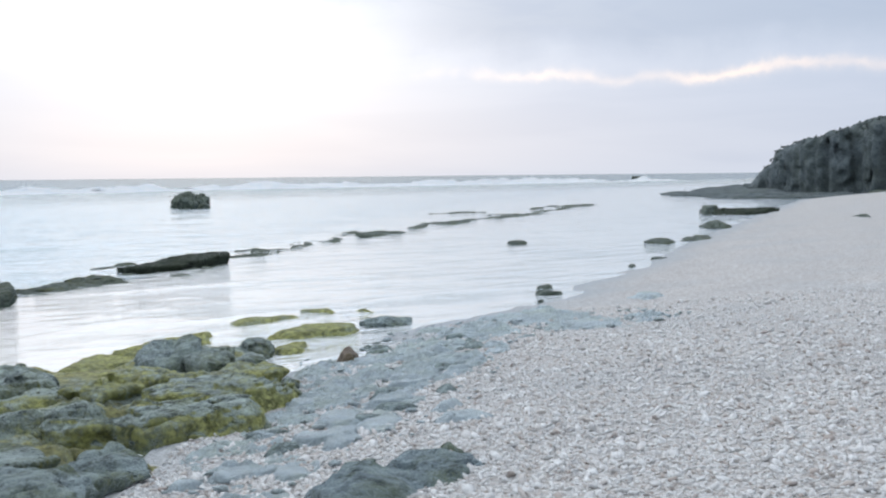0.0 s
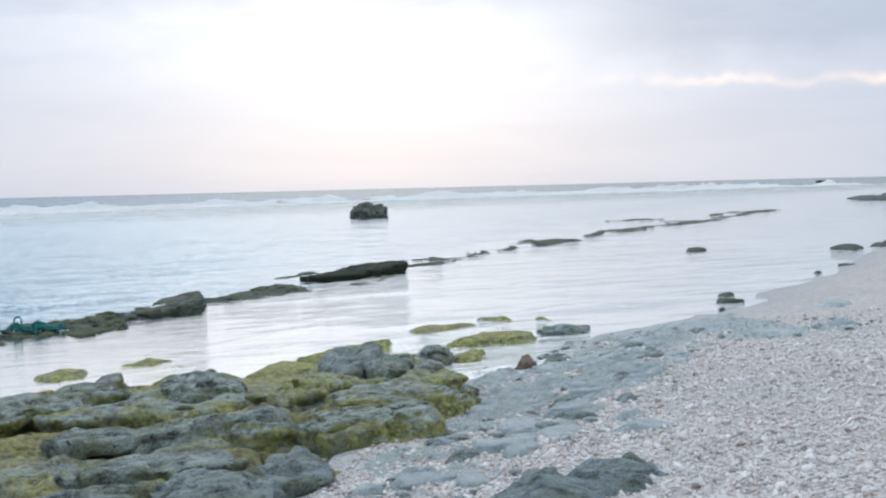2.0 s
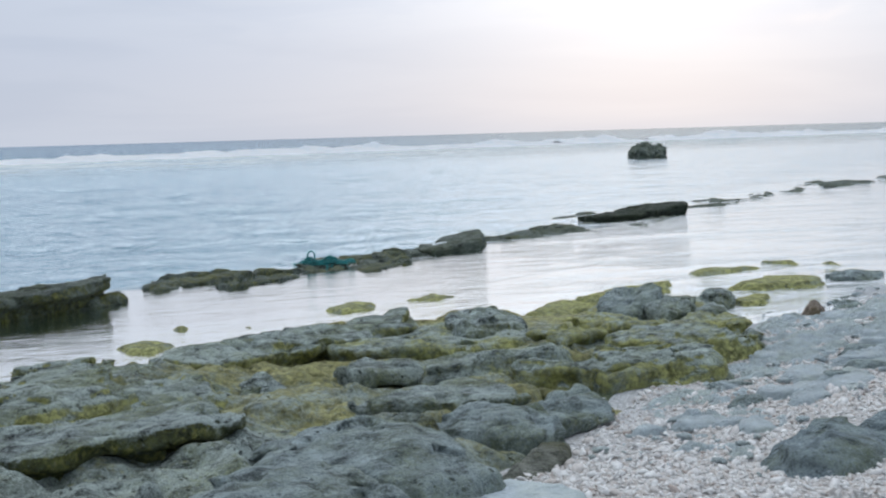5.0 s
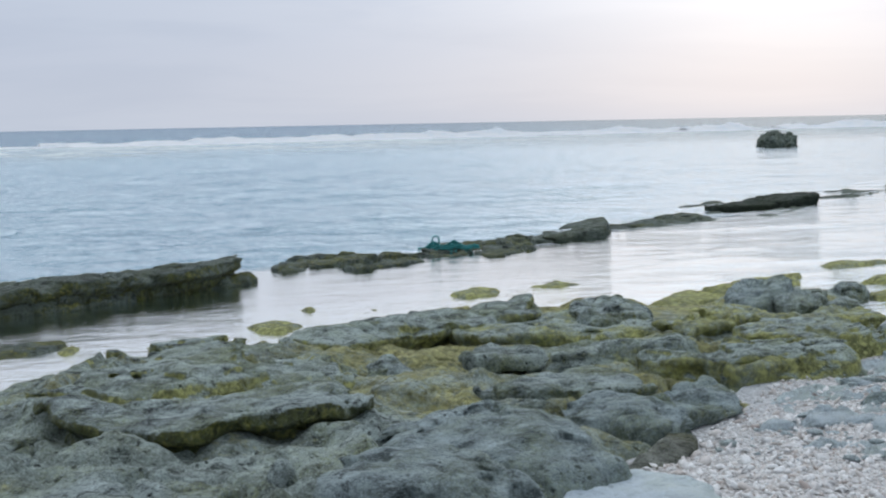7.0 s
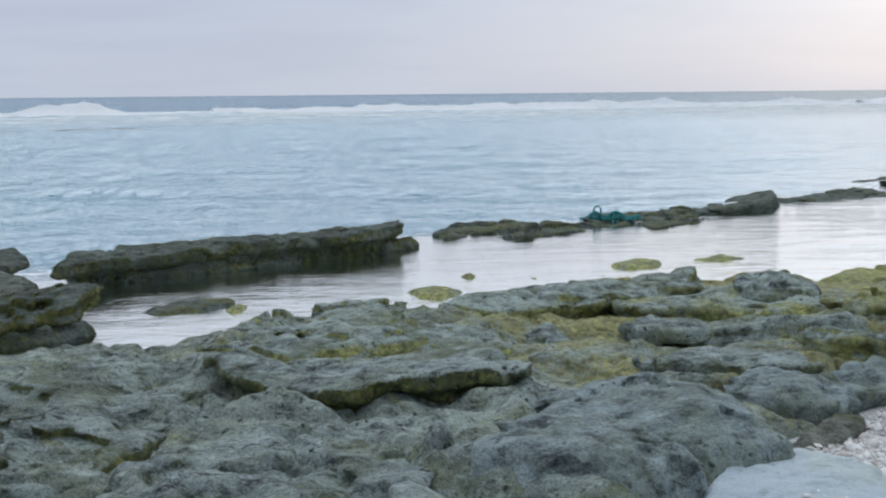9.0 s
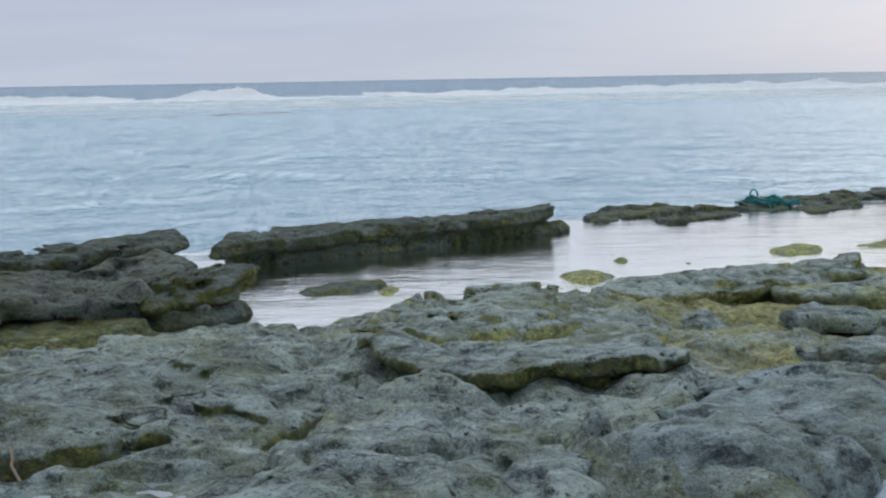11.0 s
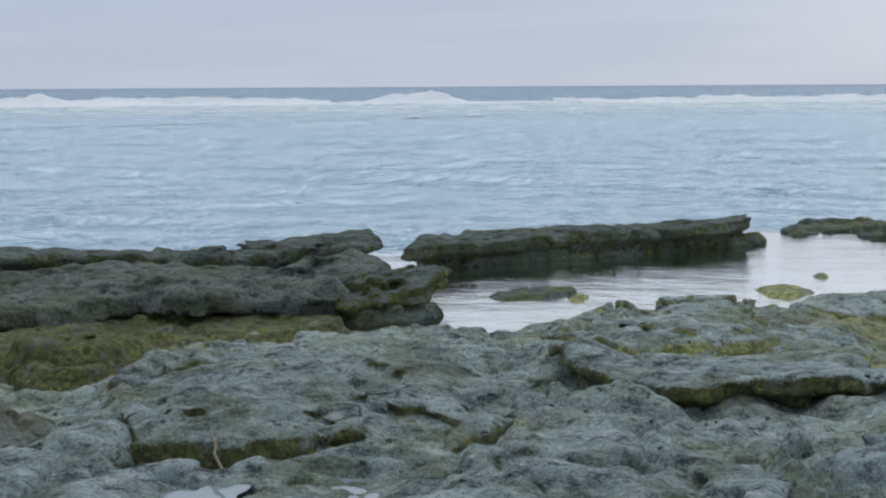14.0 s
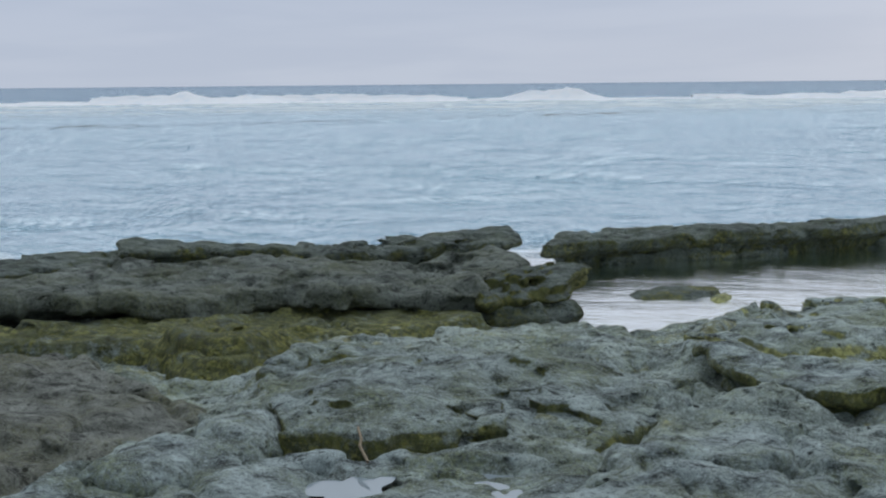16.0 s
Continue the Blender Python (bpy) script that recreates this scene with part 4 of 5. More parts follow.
rock("rock_slab", [(-2.84, 6.79), (-2.82, 7.18), (-2.68, 7.52), (-2.4, 7.51), (-2.1, 7.24), (-2.04, 6.95), (-2.2, 6.62), (-2.38, 6.65), (-2.59, 6.66)], 0.235, 0.05, "blue-grey limestone slab with a dark edge", "rock", IN_SHELF, undercut=0.0, rnd=0.06, rough=0.028, cell=0.022, moss=(0.1, 0.3), material=ROCK_COOL, dome=0.02)
rock("rock_slab", [(-2.45, 7.49), (-2.52, 8.13), (-2.39, 8.56), (-2.09, 8.32), (-1.91, 7.91), (-1.99, 7.59), (-2.16, 7.41)], 0.18, 0.02, "dark blue-grey limestone slab with moss along its foot", "rock", IN_SHELF, undercut=0.0, rnd=0.06, rough=0.028, cell=0.022, moss=(0.35, 0.5), material=ROCK_COOL, dome=0.02)
rock("rock_slab", [(-2.19, 6.1), (-2.13, 6.91), (-1.98, 6.99), (-1.9, 6.68), (-1.92, 6.02), (-2.0, 5.73)], 0.15, -0.05, "low brownish ledge beside the rubble", "rock", IN_SHELF, rnd=0.06, moss=(0, 0), material=ROCK_WARM)
rock("mossy_bank", [(-2.39, 8.95), (-2.13, 9.36), (-1.79, 9.44), (-1.86, 9.14), (-2.19, 8.84)], 0.16, -0.05, BANK, "rock", IN_SHELF, rnd=0.06, moss=(0.8, 0.8), material=ROCK_MOSS)
LEDGE = "long low limestone ledge with moss on its edge"
rock("rock_ledge", [(-4.16, 8.24), (-4.21, 8.61), (-4.02, 8.91), (-3.78, 8.86), (-3.63, 8.54), (-3.74, 8.36), (-3.93, 8.16)], 0.245, 0.08, BLOCK, "rock", IN_SHELF, undercut=-0.03, cut=(0.2, 0.9), rnd=0.06, rough=0.022, cell=0.02, moss=(0.2, 0.4), material=ROCK_OLIVE)
rock("rock_ledge", [(-3.62, 8.51), (-3.53, 9.03), (-3.04, 9.45), (-2.72, 9.49), (-2.63, 9.27), (-2.9, 9.0), (-3.21, 8.55), (-3.49, 8.28)], 0.265, 0.05, LEDGE, "rock", IN_SHELF, undercut=-0.03, cut=(0.2, 0.9), rnd=0.06, rough=0.032, cell=0.02, moss=(0.3, 0.6), material=ROCK_MOSS)
rock("rock_ledge", [(-2.94, 8.75), (-2.82, 9.17), (-2.45, 9.56), (-2.1, 9.85), (-1.71, 10.01), (-1.51, 9.75), (-1.5, 9.3), (-1.82, 9.13), (-2.3, 8.94), (-2.67, 8.67)], 0.22, -0.02, LEDGE, "rock", IN_SHELF, undercut=-0.03, cut=(0.2, 0.9), rnd=0.06, rough=0.032, cell=0.022, moss=(0.3, 0.8), material=ROCK_MOSS)
rock("rock_ledge", [(-2.6, 9.96), (-2.44, 10.56), (-2.05, 10.89), (-1.53, 11.12), (-1.31, 10.9), (-1.32, 10.42), (-1.58, 10.11), (-2.0, 10.08)], 0.2, -0.05, "mossy limestone ledge beside the pool", "rock", IN_SHELF, undercut=-0.03, cut=(0.2, 0.9), rnd=0.06, rough=0.034, cell=0.022, moss=(0.55, 0.85), material=ROCK_MOSS)
rock("mossy_bank", [(-3.33, 10.38), (-3.19, 11.21), (-2.85, 11.64), (-2.27, 11.52), (-1.76, 12.06), (-1.48, 11.52), (-2.1, 11.17), (-2.65, 10.77), (-2.92, 10.22)], 0.14, -0.1, BANK, "rock", IN_SHELF, undercut=0.04, rnd=0.04, rough=0.045, cell=0.025, moss=(0.75, 0.85), material=ROCK_MOSS)
rock("mossy_bank", [(-5.12, 9.53), (-4.83, 10.08), (-4.32, 10.51), (-4.21, 10.81), (-3.58, 11.0), (-3.33, 10.38), (-3.74, 9.87), (-4.25, 9.54), (-4.66, 9.28)], 0.18, -0.1, BANK, "rock", IN_SHELF, undercut=0.04, rnd=0.04, rough=0.035, cell=0.025, moss=(0.55, 0.75), material=ROCK_MOSS)
rock("boulder", [(-4.21, 10.59), (-4.31, 11.1), (-4.05, 11.55), (-3.65, 11.21), (-3.43, 10.73), (-3.59, 10.36), (-3.95, 10.29)], 0.25, -0.05, "domed grey-green limestone boulder at the edge of the pool", "rock", IN_SHELF, rnd=0.05, dome=0.03, rough=0.05, cell=0.025, moss=(0.45, 0.6))
rock("boulder", [(-3.04, 12.03), (-3.14, 12.81), (-3.0, 13.23), (-2.7, 13.12), (-2.5, 12.37), (-2.62, 11.78), (-2.83, 11.73)], 0.215, -0.05, "grey angular boulder with dark sides beside the pool", "rock", IN_SHELF, rnd=0.025, dome=0.0, rough=0.06, tilt=(0.05, 0.06), wobble=0.05, cell=0.02, moss=(0.05, 0.2), material=ROCK_COOL)
rock("boulder", [(-2.51, 11.81), (-2.58, 12.61), (-2.47, 13.19), (-2.26, 12.67), (-2.13, 11.97), (-2.25, 11.55)], 0.195, -0.05, "pale grey angular boulder beside the pool", "rock", IN_SHELF, rnd=0.03, dome=0.02, rough=0.065, tilt=(-0.12, 0.0), wobble=0.05, cell=0.02, moss=(-0.2, 0.0), material=ROCK)
rock("boulder", [(-2.34, 13.52), (-2.31, 14.13), (-2.06, 14.16), (-1.92, 13.68), (-2.05, 13.28)], 0.15, -0.1, "rounded green-grey boulder standing in the shallows", "rock", IN_SHELF, rnd=0.035, dome=0.02, cell=0.025, moss=(0.3, 0.5))
rock("boulder", [(-2.15, 12.39), (-2.1, 12.82), (-1.91, 12.68), (-1.82, 12.13), (-1.97, 11.95)], 0.15, -0.05, "small grey boulder on moss", "rock", IN_SHELF, rnd=0.04, dome=0.02, cell=0.022, moss=(0.0, 0.2))
rock("boulder", [(-1.56, 10.95), (-1.5, 11.29), (-1.34, 11.16), (-1.28, 10.69), (-1.44, 10.57)], 0.2, 0.0, BLOCK, "rock", IN_SHELF, rnd=0.06, dome=0.036, cell=0.022, moss=(0.5, 0.7))
for pts in ([(-3.98, 12.44), (-3.89, 13.26), (-3.43, 13.24), (-3.2, 12.57), (-3.43, 12.05)], [(-3.76, 13.62), (-3.51, 14.71), (-2.97, 15.37), (-2.88, 14.69), (-3.17, 14.11), (-3.55, 13.45)], [(-2.12, 15.06), (-1.86, 15.8), (-1.25, 15.88), (-1.18, 15.42), (-1.71, 15.01)], [(-2.01, 13.84), (-1.86, 14.66), (-1.6, 14.39), (-1.64, 13.8), (-1.85, 13.59)], [(-4.63, 10.28), (-4.22, 10.69), (-3.64, 10.81), (-3.59, 10.34), (-4.23, 10.0)]):
    rock("mossy_bank", pts, 0.06, -0.2, "flat mossy stone at the edge of the pool", "rock", IN_SHELF, rnd=0.04, rough=0.014, undercut=-0.12, moss=(0.95, 0.8), material=ROCK_MOSS)

# flat mossy stones that break the pool's surface
for pts in ([(-6.37, 12.47), (-6.34, 12.93), (-6.05, 12.97), (-5.88, 12.53), (-6.11, 12.3)], [(-5.77, 13.41), (-5.67, 13.93), (-5.27, 13.85), (-5.4, 13.43)], [(-7.28, 9.7), (-7.23, 10.1), (-6.83, 9.99), (-6.81, 9.61), (-7.02, 9.57)], [(-8.14, 8.07), (-8.13, 8.24), (-8.02, 8.14), (-8.01, 7.97)], [(-6.73, 11.18), (-6.7, 11.3), (-6.59, 11.13)], [(-2.73, 16.75), (-2.58, 17.04), (-2.5, 16.65)], [(-7.38, 10.9), (-7.37, 11.02), (-7.25, 10.85)], [(-2.05, 17.9), (-1.73, 18.09), (-1.66, 17.79)], [(-2.92, 16.66), (-2.5, 17.02), (-2.15, 17.4), (-2.05, 17.18), (-2.39, 16.74), (-2.7, 16.27)], [(-1.34, 17.91), (-1.15, 18.19), (-1.04, 17.73)]):
    rock("pool_stone", pts, 0.042, -0.12, "flat moss-covered stone just above the pool's surface", "rock", IN_POOL, crack=0.0, rnd=0.03, rough=0.01, wobble=0.05, undercut=-0.12, moss=(0.85, 0.7), material=ROCK_MOSS)

rock("pool_stone", [(-8.72, 7.54), (-8.77, 7.92), (-8.65, 8.24), (-8.43, 8.4), (-8.25, 8.25), (-8.26, 8.0), (-8.36, 7.68), (-8.46, 7.46)], 0.05, -0.12, "wide flat dark stone with moss in the pool", "rock", IN_POOL, crack=0.0, rnd=0.03, rough=0.01, wobble=0.02, undercut=-0.1, cell=0.02, moss=(0.6, 0.5), material=ROCK_MID)

build_shelf()

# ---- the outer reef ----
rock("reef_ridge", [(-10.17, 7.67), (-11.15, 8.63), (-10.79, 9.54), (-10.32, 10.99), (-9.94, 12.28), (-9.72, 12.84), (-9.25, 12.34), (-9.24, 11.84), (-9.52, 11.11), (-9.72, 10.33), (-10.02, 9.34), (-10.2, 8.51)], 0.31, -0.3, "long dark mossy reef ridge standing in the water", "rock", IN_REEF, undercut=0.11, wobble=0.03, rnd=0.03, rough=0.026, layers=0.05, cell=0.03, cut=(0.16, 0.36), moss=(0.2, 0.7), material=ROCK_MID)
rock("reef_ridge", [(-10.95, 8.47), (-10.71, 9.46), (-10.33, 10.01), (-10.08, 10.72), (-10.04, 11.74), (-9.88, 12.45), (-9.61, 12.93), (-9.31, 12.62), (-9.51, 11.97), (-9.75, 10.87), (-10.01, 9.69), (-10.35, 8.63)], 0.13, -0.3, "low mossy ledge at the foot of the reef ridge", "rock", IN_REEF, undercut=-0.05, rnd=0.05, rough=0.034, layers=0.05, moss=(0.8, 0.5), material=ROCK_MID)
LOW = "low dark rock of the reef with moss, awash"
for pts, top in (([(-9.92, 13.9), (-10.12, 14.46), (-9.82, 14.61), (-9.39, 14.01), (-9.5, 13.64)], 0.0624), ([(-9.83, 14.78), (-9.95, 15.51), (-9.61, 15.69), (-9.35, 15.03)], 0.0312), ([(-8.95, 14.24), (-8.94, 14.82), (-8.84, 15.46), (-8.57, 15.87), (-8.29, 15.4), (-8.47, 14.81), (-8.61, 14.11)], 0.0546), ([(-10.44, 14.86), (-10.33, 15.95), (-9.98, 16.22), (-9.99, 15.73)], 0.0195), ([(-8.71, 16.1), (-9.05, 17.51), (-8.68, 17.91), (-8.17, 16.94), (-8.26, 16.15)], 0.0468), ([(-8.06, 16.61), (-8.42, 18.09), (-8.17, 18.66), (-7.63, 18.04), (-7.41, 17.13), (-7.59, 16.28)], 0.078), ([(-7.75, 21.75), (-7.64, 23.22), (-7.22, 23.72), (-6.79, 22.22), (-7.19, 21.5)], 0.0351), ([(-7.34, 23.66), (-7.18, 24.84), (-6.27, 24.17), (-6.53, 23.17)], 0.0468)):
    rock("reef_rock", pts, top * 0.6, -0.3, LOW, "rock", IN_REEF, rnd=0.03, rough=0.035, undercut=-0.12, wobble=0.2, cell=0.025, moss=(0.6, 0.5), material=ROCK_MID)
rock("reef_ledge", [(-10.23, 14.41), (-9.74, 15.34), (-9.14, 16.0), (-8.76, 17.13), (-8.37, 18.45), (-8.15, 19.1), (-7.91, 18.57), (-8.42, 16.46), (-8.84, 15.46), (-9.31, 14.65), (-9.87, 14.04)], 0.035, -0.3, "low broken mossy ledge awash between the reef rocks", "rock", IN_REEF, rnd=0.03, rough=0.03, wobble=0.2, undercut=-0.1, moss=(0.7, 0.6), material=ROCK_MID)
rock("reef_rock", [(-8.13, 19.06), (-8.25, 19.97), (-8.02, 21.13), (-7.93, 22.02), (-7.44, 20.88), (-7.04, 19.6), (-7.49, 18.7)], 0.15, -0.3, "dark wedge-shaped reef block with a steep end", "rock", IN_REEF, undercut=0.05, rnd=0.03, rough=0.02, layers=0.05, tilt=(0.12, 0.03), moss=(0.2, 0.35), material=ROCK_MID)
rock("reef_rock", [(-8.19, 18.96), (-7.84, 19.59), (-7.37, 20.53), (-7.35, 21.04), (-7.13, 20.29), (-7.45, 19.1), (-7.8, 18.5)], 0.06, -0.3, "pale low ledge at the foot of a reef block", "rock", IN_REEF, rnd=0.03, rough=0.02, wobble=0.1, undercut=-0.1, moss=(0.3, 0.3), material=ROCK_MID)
rock("reef_rock", [(-7.12, 25.97), (-6.82, 27.44), (-6.14, 29.04), (-5.42, 30.18), (-5.05, 28.49), (-5.66, 26.76), (-6.36, 25.55)], 0.15, -0.3, "long dark tilted reef slab in the water", "rock", IN_REEF, cell=0.05, rnd=0.03, rough=0.03, layers=0.05, tilt=(0.05, 0.02), undercut=0.1, moss=(0.05, 0.05), material=ROCK_DARK)
for pts, top in (([(-7.99, 27.07), (-7.68, 28.26), (-7.25, 29.15), (-6.99, 26.61)], 0.0231), ([(-5.79, 25.17), (-5.6, 27.09), (-5.09, 28.11), (-4.95, 27.0), (-5.26, 25.4)], 0.0462), ([(-7.6, 21.32), (-7.42, 22.6), (-7.17, 23.53), (-6.61, 23.46), (-6.28, 22.47), (-6.6, 21.63), (-7.12, 21.06)], 0.0385), ([(-7.17, 23.53), (-6.99, 24.82), (-6.19, 24.18), (-6.05, 23.4), (-6.69, 22.99)], 0.0462), ([(-5.36, 30.41), (-4.9, 33.58), (-4.02, 36.19), (-3.85, 33.92), (-4.63, 30.72)], 0.0539), ([(-3.89, 37.4), (-3.39, 39.68), (-2.94, 38.54), (-3.31, 36.67)], 0.0462), ([(-3.07, 40.35), (-2.52, 43.89), (-1.28, 43.18), (-1.57, 40.42), (-2.64, 39.53)], 0.077), ([(-1.08, 47.91), (-0.55, 49.99), (-0.73, 46.79)], 0.0462), ([(0.41, 53.47), (1.73, 55.89), (1.38, 52.55)], 0.0385), ([(1.7, 55.17), (3.26, 60.18), (5.18, 63.16), (4.56, 58.93), (2.79, 56.32)], 0.035), ([(5.33, 65.07), (7.52, 74.77), (10.04, 81.08), (9.33, 76.82), (7.03, 69.92)], 0.05), ([(-1.26, 62.47), (0.51, 65.7), (2.31, 65.09), (0.48, 62.83)], 0.0308)):
    rock("reef_rock", pts, top * 0.45, -0.3, LOW, "rock", IN_REEF, cell=0.07, rnd=0.04, rough=0.03, wobble=0.4, undercut=-0.1, moss=(0.1, 0.1), material=ROCK_MID)
rng = random.Random(21)
for k in range(34):  # broken pieces between the larger rocks of the far reef
    t = rng.random()
    x, y = (-6.6 + 4.1 * t + rng.gauss(0, 0.35), 23.5 + 20 * t) if k % 2 else (-2.2 + 12 * t + rng.gauss(0, 0.6), 44 + 40 * t)
    size = rng.uniform(0.1, 0.34) * (1 + y / 60)
    pts = [(x + size * rng.uniform(0.7, 1.2) * (0.75 * math.cos(q) + 0.55 * math.sin(q)), y + size * rng.uniform(0.7, 1.2) * (2.6 * math.sin(q) - 0.3 * math.cos(q))) for q in np.linspace(0, 2 * math.pi, 9)[:-1]]
    rock("reef_rock", pts, rng.uniform(0.0, 0.03), -0.2, LOW, "rock", IN_REEF, cell=0.07, rnd=0.04, rough=0.025, wobble=0.3, undercut=-0.1, moss=(0.1, 0.1), material=ROCK_MID)
rock("sea_rock", [(-17.82, 80.46), (-16.44, 77.3), (-15.05, 78.09), (-16.39, 84.25), (-18.35, 88.21), (-18.71, 85.17)], 0.55, -0.4, "dark rugged rock standing alone in the sea", material=ROCK_MID, cell=0.06, rnd=0.12, dome=0.16, rough=0.2, wobble=0.15, moss=(0, 0), grain=1.3)
rock("sea_rock", [(67.6, 433.83), (64.78, 406.06), (69.68, 426.84), (77.18, 474.13), (75.28, 481.68)], 0.8, -0.4, "small dark rock far out in the water", material=ROCK_DARK, cell=0.25, rnd=0.3, rough=0.1, wobble=0.2, moss=(0, 0))

# ---- along the beach ----
rock("boulder", [(-1.16, 16.48), (-0.84, 17.13), (-0.45, 16.82), (-0.41, 16.29), (-0.71, 16.0), (-1.05, 16.09)], 0.08, -0.2, "flat-topped green-grey boulder at the water's edge", "rock", ON_BEACH, rnd=0.052, dome=0.02, rough=0.03, moss=(0.1, 0.2), material=ROCK_COOL)
rock("boulder", [(-1.0, 13.58), (-0.93, 14.15), (-0.62, 13.93), (-0.59, 13.64), (-0.85, 13.35)], 0.08, -0.1, "small dark grey boulder at the water's edge", "rock", ON_BEACH, rnd=0.05, dome=0.02, rough=0.04, cell=0.02, moss=(0, 0), material=ROCK_COOL)
rock("boulder", [(-1.15, 12.75), (-1.14, 13.24), (-1.0, 13.32), (-0.92, 12.9), (-0.93, 12.55), (-1.06, 12.56)], 0.11, -0.08, "small round brown boulder at the water's edge", "rock", ON_BEACH, rnd=0.06, dome=0.02, rough=0.025, cell=0.018, wobble=0.02, moss=(0, 0), material=ROCK_BROWN)
rock("boulder", [(-0.73, 6.55), (-0.72, 6.88), (-0.62, 7.16), (-0.5, 7.35), (-0.33, 7.29), (-0.22, 6.96), (-0.21, 6.58), (-0.38, 6.31), (-0.61, 6.3)], 0.1, None, "blue-grey weathered boulder half buried in coral rubble", "rock", ON_BEACH, rnd=0.045, dome=0.015, wobble=0.04, rough=0.035, cell=0.018, undercut=-0.06, moss=(0, 0), material=ROCK_BOULDER)
rock("boulder", [(-0.41, 6.95), (-0.27, 7.57), (0.02, 7.74), (0.23, 7.3), (0.08, 7.0), (-0.16, 6.83)], 0.09, None, "low blue-grey boulder bedded in coral rubble", "rock", ON_BEACH, rnd=0.045, dome=0.01, wobble=0.04, rough=0.035, cell=0.018, undercut=-0.06, moss=(0, 0), material=ROCK_BOULDER)
PALE_SLAB = [(-2.12, 4.74), (-2.22, 5.26), (-2.01, 5.59), (-1.63, 5.61), (-1.24, 5.24), (-1.0, 4.94), (-1.13, 4.22), (-1.67, 3.99)]
rock("pale_slab", PALE_SLAB, 0.085, None, "smooth pale blue-grey slab bedded in the beach", "rock", ON_BEACH, rnd=0.04, rough=0.012, wobble=0.06, dome=0.02, cell=0.025, crack=0.0, moss=(0, 0), material=ROCK_PALE)
SHORE_ROCK = "dark rock on the waterline of the beach"
for pts, top, dome in (([(9.47, 44.85), (10.06, 46.23), (10.73, 46.06), (10.65, 44.56), (10.18, 43.26), (9.41, 43.43)], 0.13, 0.16), ([(5.79, 34.99), (6.45, 36.4), (6.72, 35.42), (6.39, 34.02), (5.96, 34.1)], 0.07, 0.0), ([(7.03, 35.66), (7.68, 37.47), (8.35, 38.03), (7.86, 36.13), (7.32, 35.3)], 0.05, 0.0), ([(3.96, 26.11), (4.18, 26.58), (4.17, 26.08), (4.0, 25.79)], 0.05, 0.02), ([(4.85, 28.09), (5.2, 28.61), (5.13, 27.86)], 0.04, 0.0), ([(1.93, 35.7), (2.38, 36.23), (2.35, 35.04), (1.96, 34.82)], 0.04, 0.0), ([(1.5, 20.26), (1.68, 20.64), (1.91, 20.51), (1.93, 20.22), (1.64, 20.06)], 0.045, 0.0), ([(1.62, 21.27), (1.76, 21.58), (1.9, 21.56), (1.89, 21.24), (1.72, 21.05)], 0.06, 0.0), ([(1.43, 18.83), (1.53, 19.16), (1.62, 19.07), (1.51, 18.74)], 0.05, 0.0), ([(12.75, 59.76), (13.3, 61.4), (13.78, 61.24), (13.45, 59.53), (12.58, 58.09)], 0.35, 0.0), ([(31.36, 89.54), (34.72, 97.33), (36.48, 96.27), (32.18, 84.9)], 0.5, 0.0)):
    rock("shore_rock", pts, top, -0.2, SHORE_ROCK, "rock", ON_BEACH, cell=0.04, rnd=0.05, dome=dome, rough=0.02, wobble=0.1, undercut=-0.05, moss=(0.1, 0.1), material=ROCK_MID)
rock("shore_rock", [(12.76, 58.88), (13.91, 63.13), (15.05, 62.73), (16.8, 62.12), (15.63, 57.96), (13.66, 56.93)], 0.13, -0.2, "dark broken rock slab on the waterline", "rock", ON_BEACH, cell=0.05, rnd=0.05, rough=0.07, wobble=0.5, tilt=(0.0, 0.0), moss=(0.1, 0.1), material=ROCK_DARK)
BEDDED = "flat blue-grey stone bedded in the coral rubble"
for pts in ([(2.82, 18.06), (3.16, 18.58), (3.31, 18.2), (3.11, 17.55), (2.88, 17.37)], [(-0.01, 8.9), (0.18, 9.05), (0.36, 8.82), (0.25, 8.62), (0.05, 8.65)], [(1.31, 14.4), (1.91, 14.89), (2.55, 13.84), (2.31, 13.55), (1.75, 13.64)], [(14.24, 41.93), (14.81, 42.43), (13.9, 39.57)], [(-0.66, 8.92), (-0.52, 9.44), (-0.31, 9.11), (-0.35, 8.61), (-0.55, 8.56)], [(0.49, 16.27), (1.44, 17.68), (1.72, 17.12), (1.29, 15.81), (0.82, 15.28)]):
    rock("bedded_stone", pts, 0.03, None, BEDDED, "rock", ON_BEACH, cell=0.03, rnd=0.03, rough=0.015, wobble=0.08, undercut=-0.1, moss=(0, 0), material=ROCK_MID if pts[0][1] > 30 else ROCK_BLUE)
BEDROCK = [(-1.5, 12.54), (-0.32, 15.23), (0.75, 16.91), (1.75, 17.51), (2.69, 14.25), (1.39, 13.9), (0.53, 13.54), (0.06, 10.3), (-0.35, 8.44), (-0.79, 8.12), (-0.7, 6.53), (-1.66, 6.94), (-2.14, 8.78), (-1.65, 9.87)]


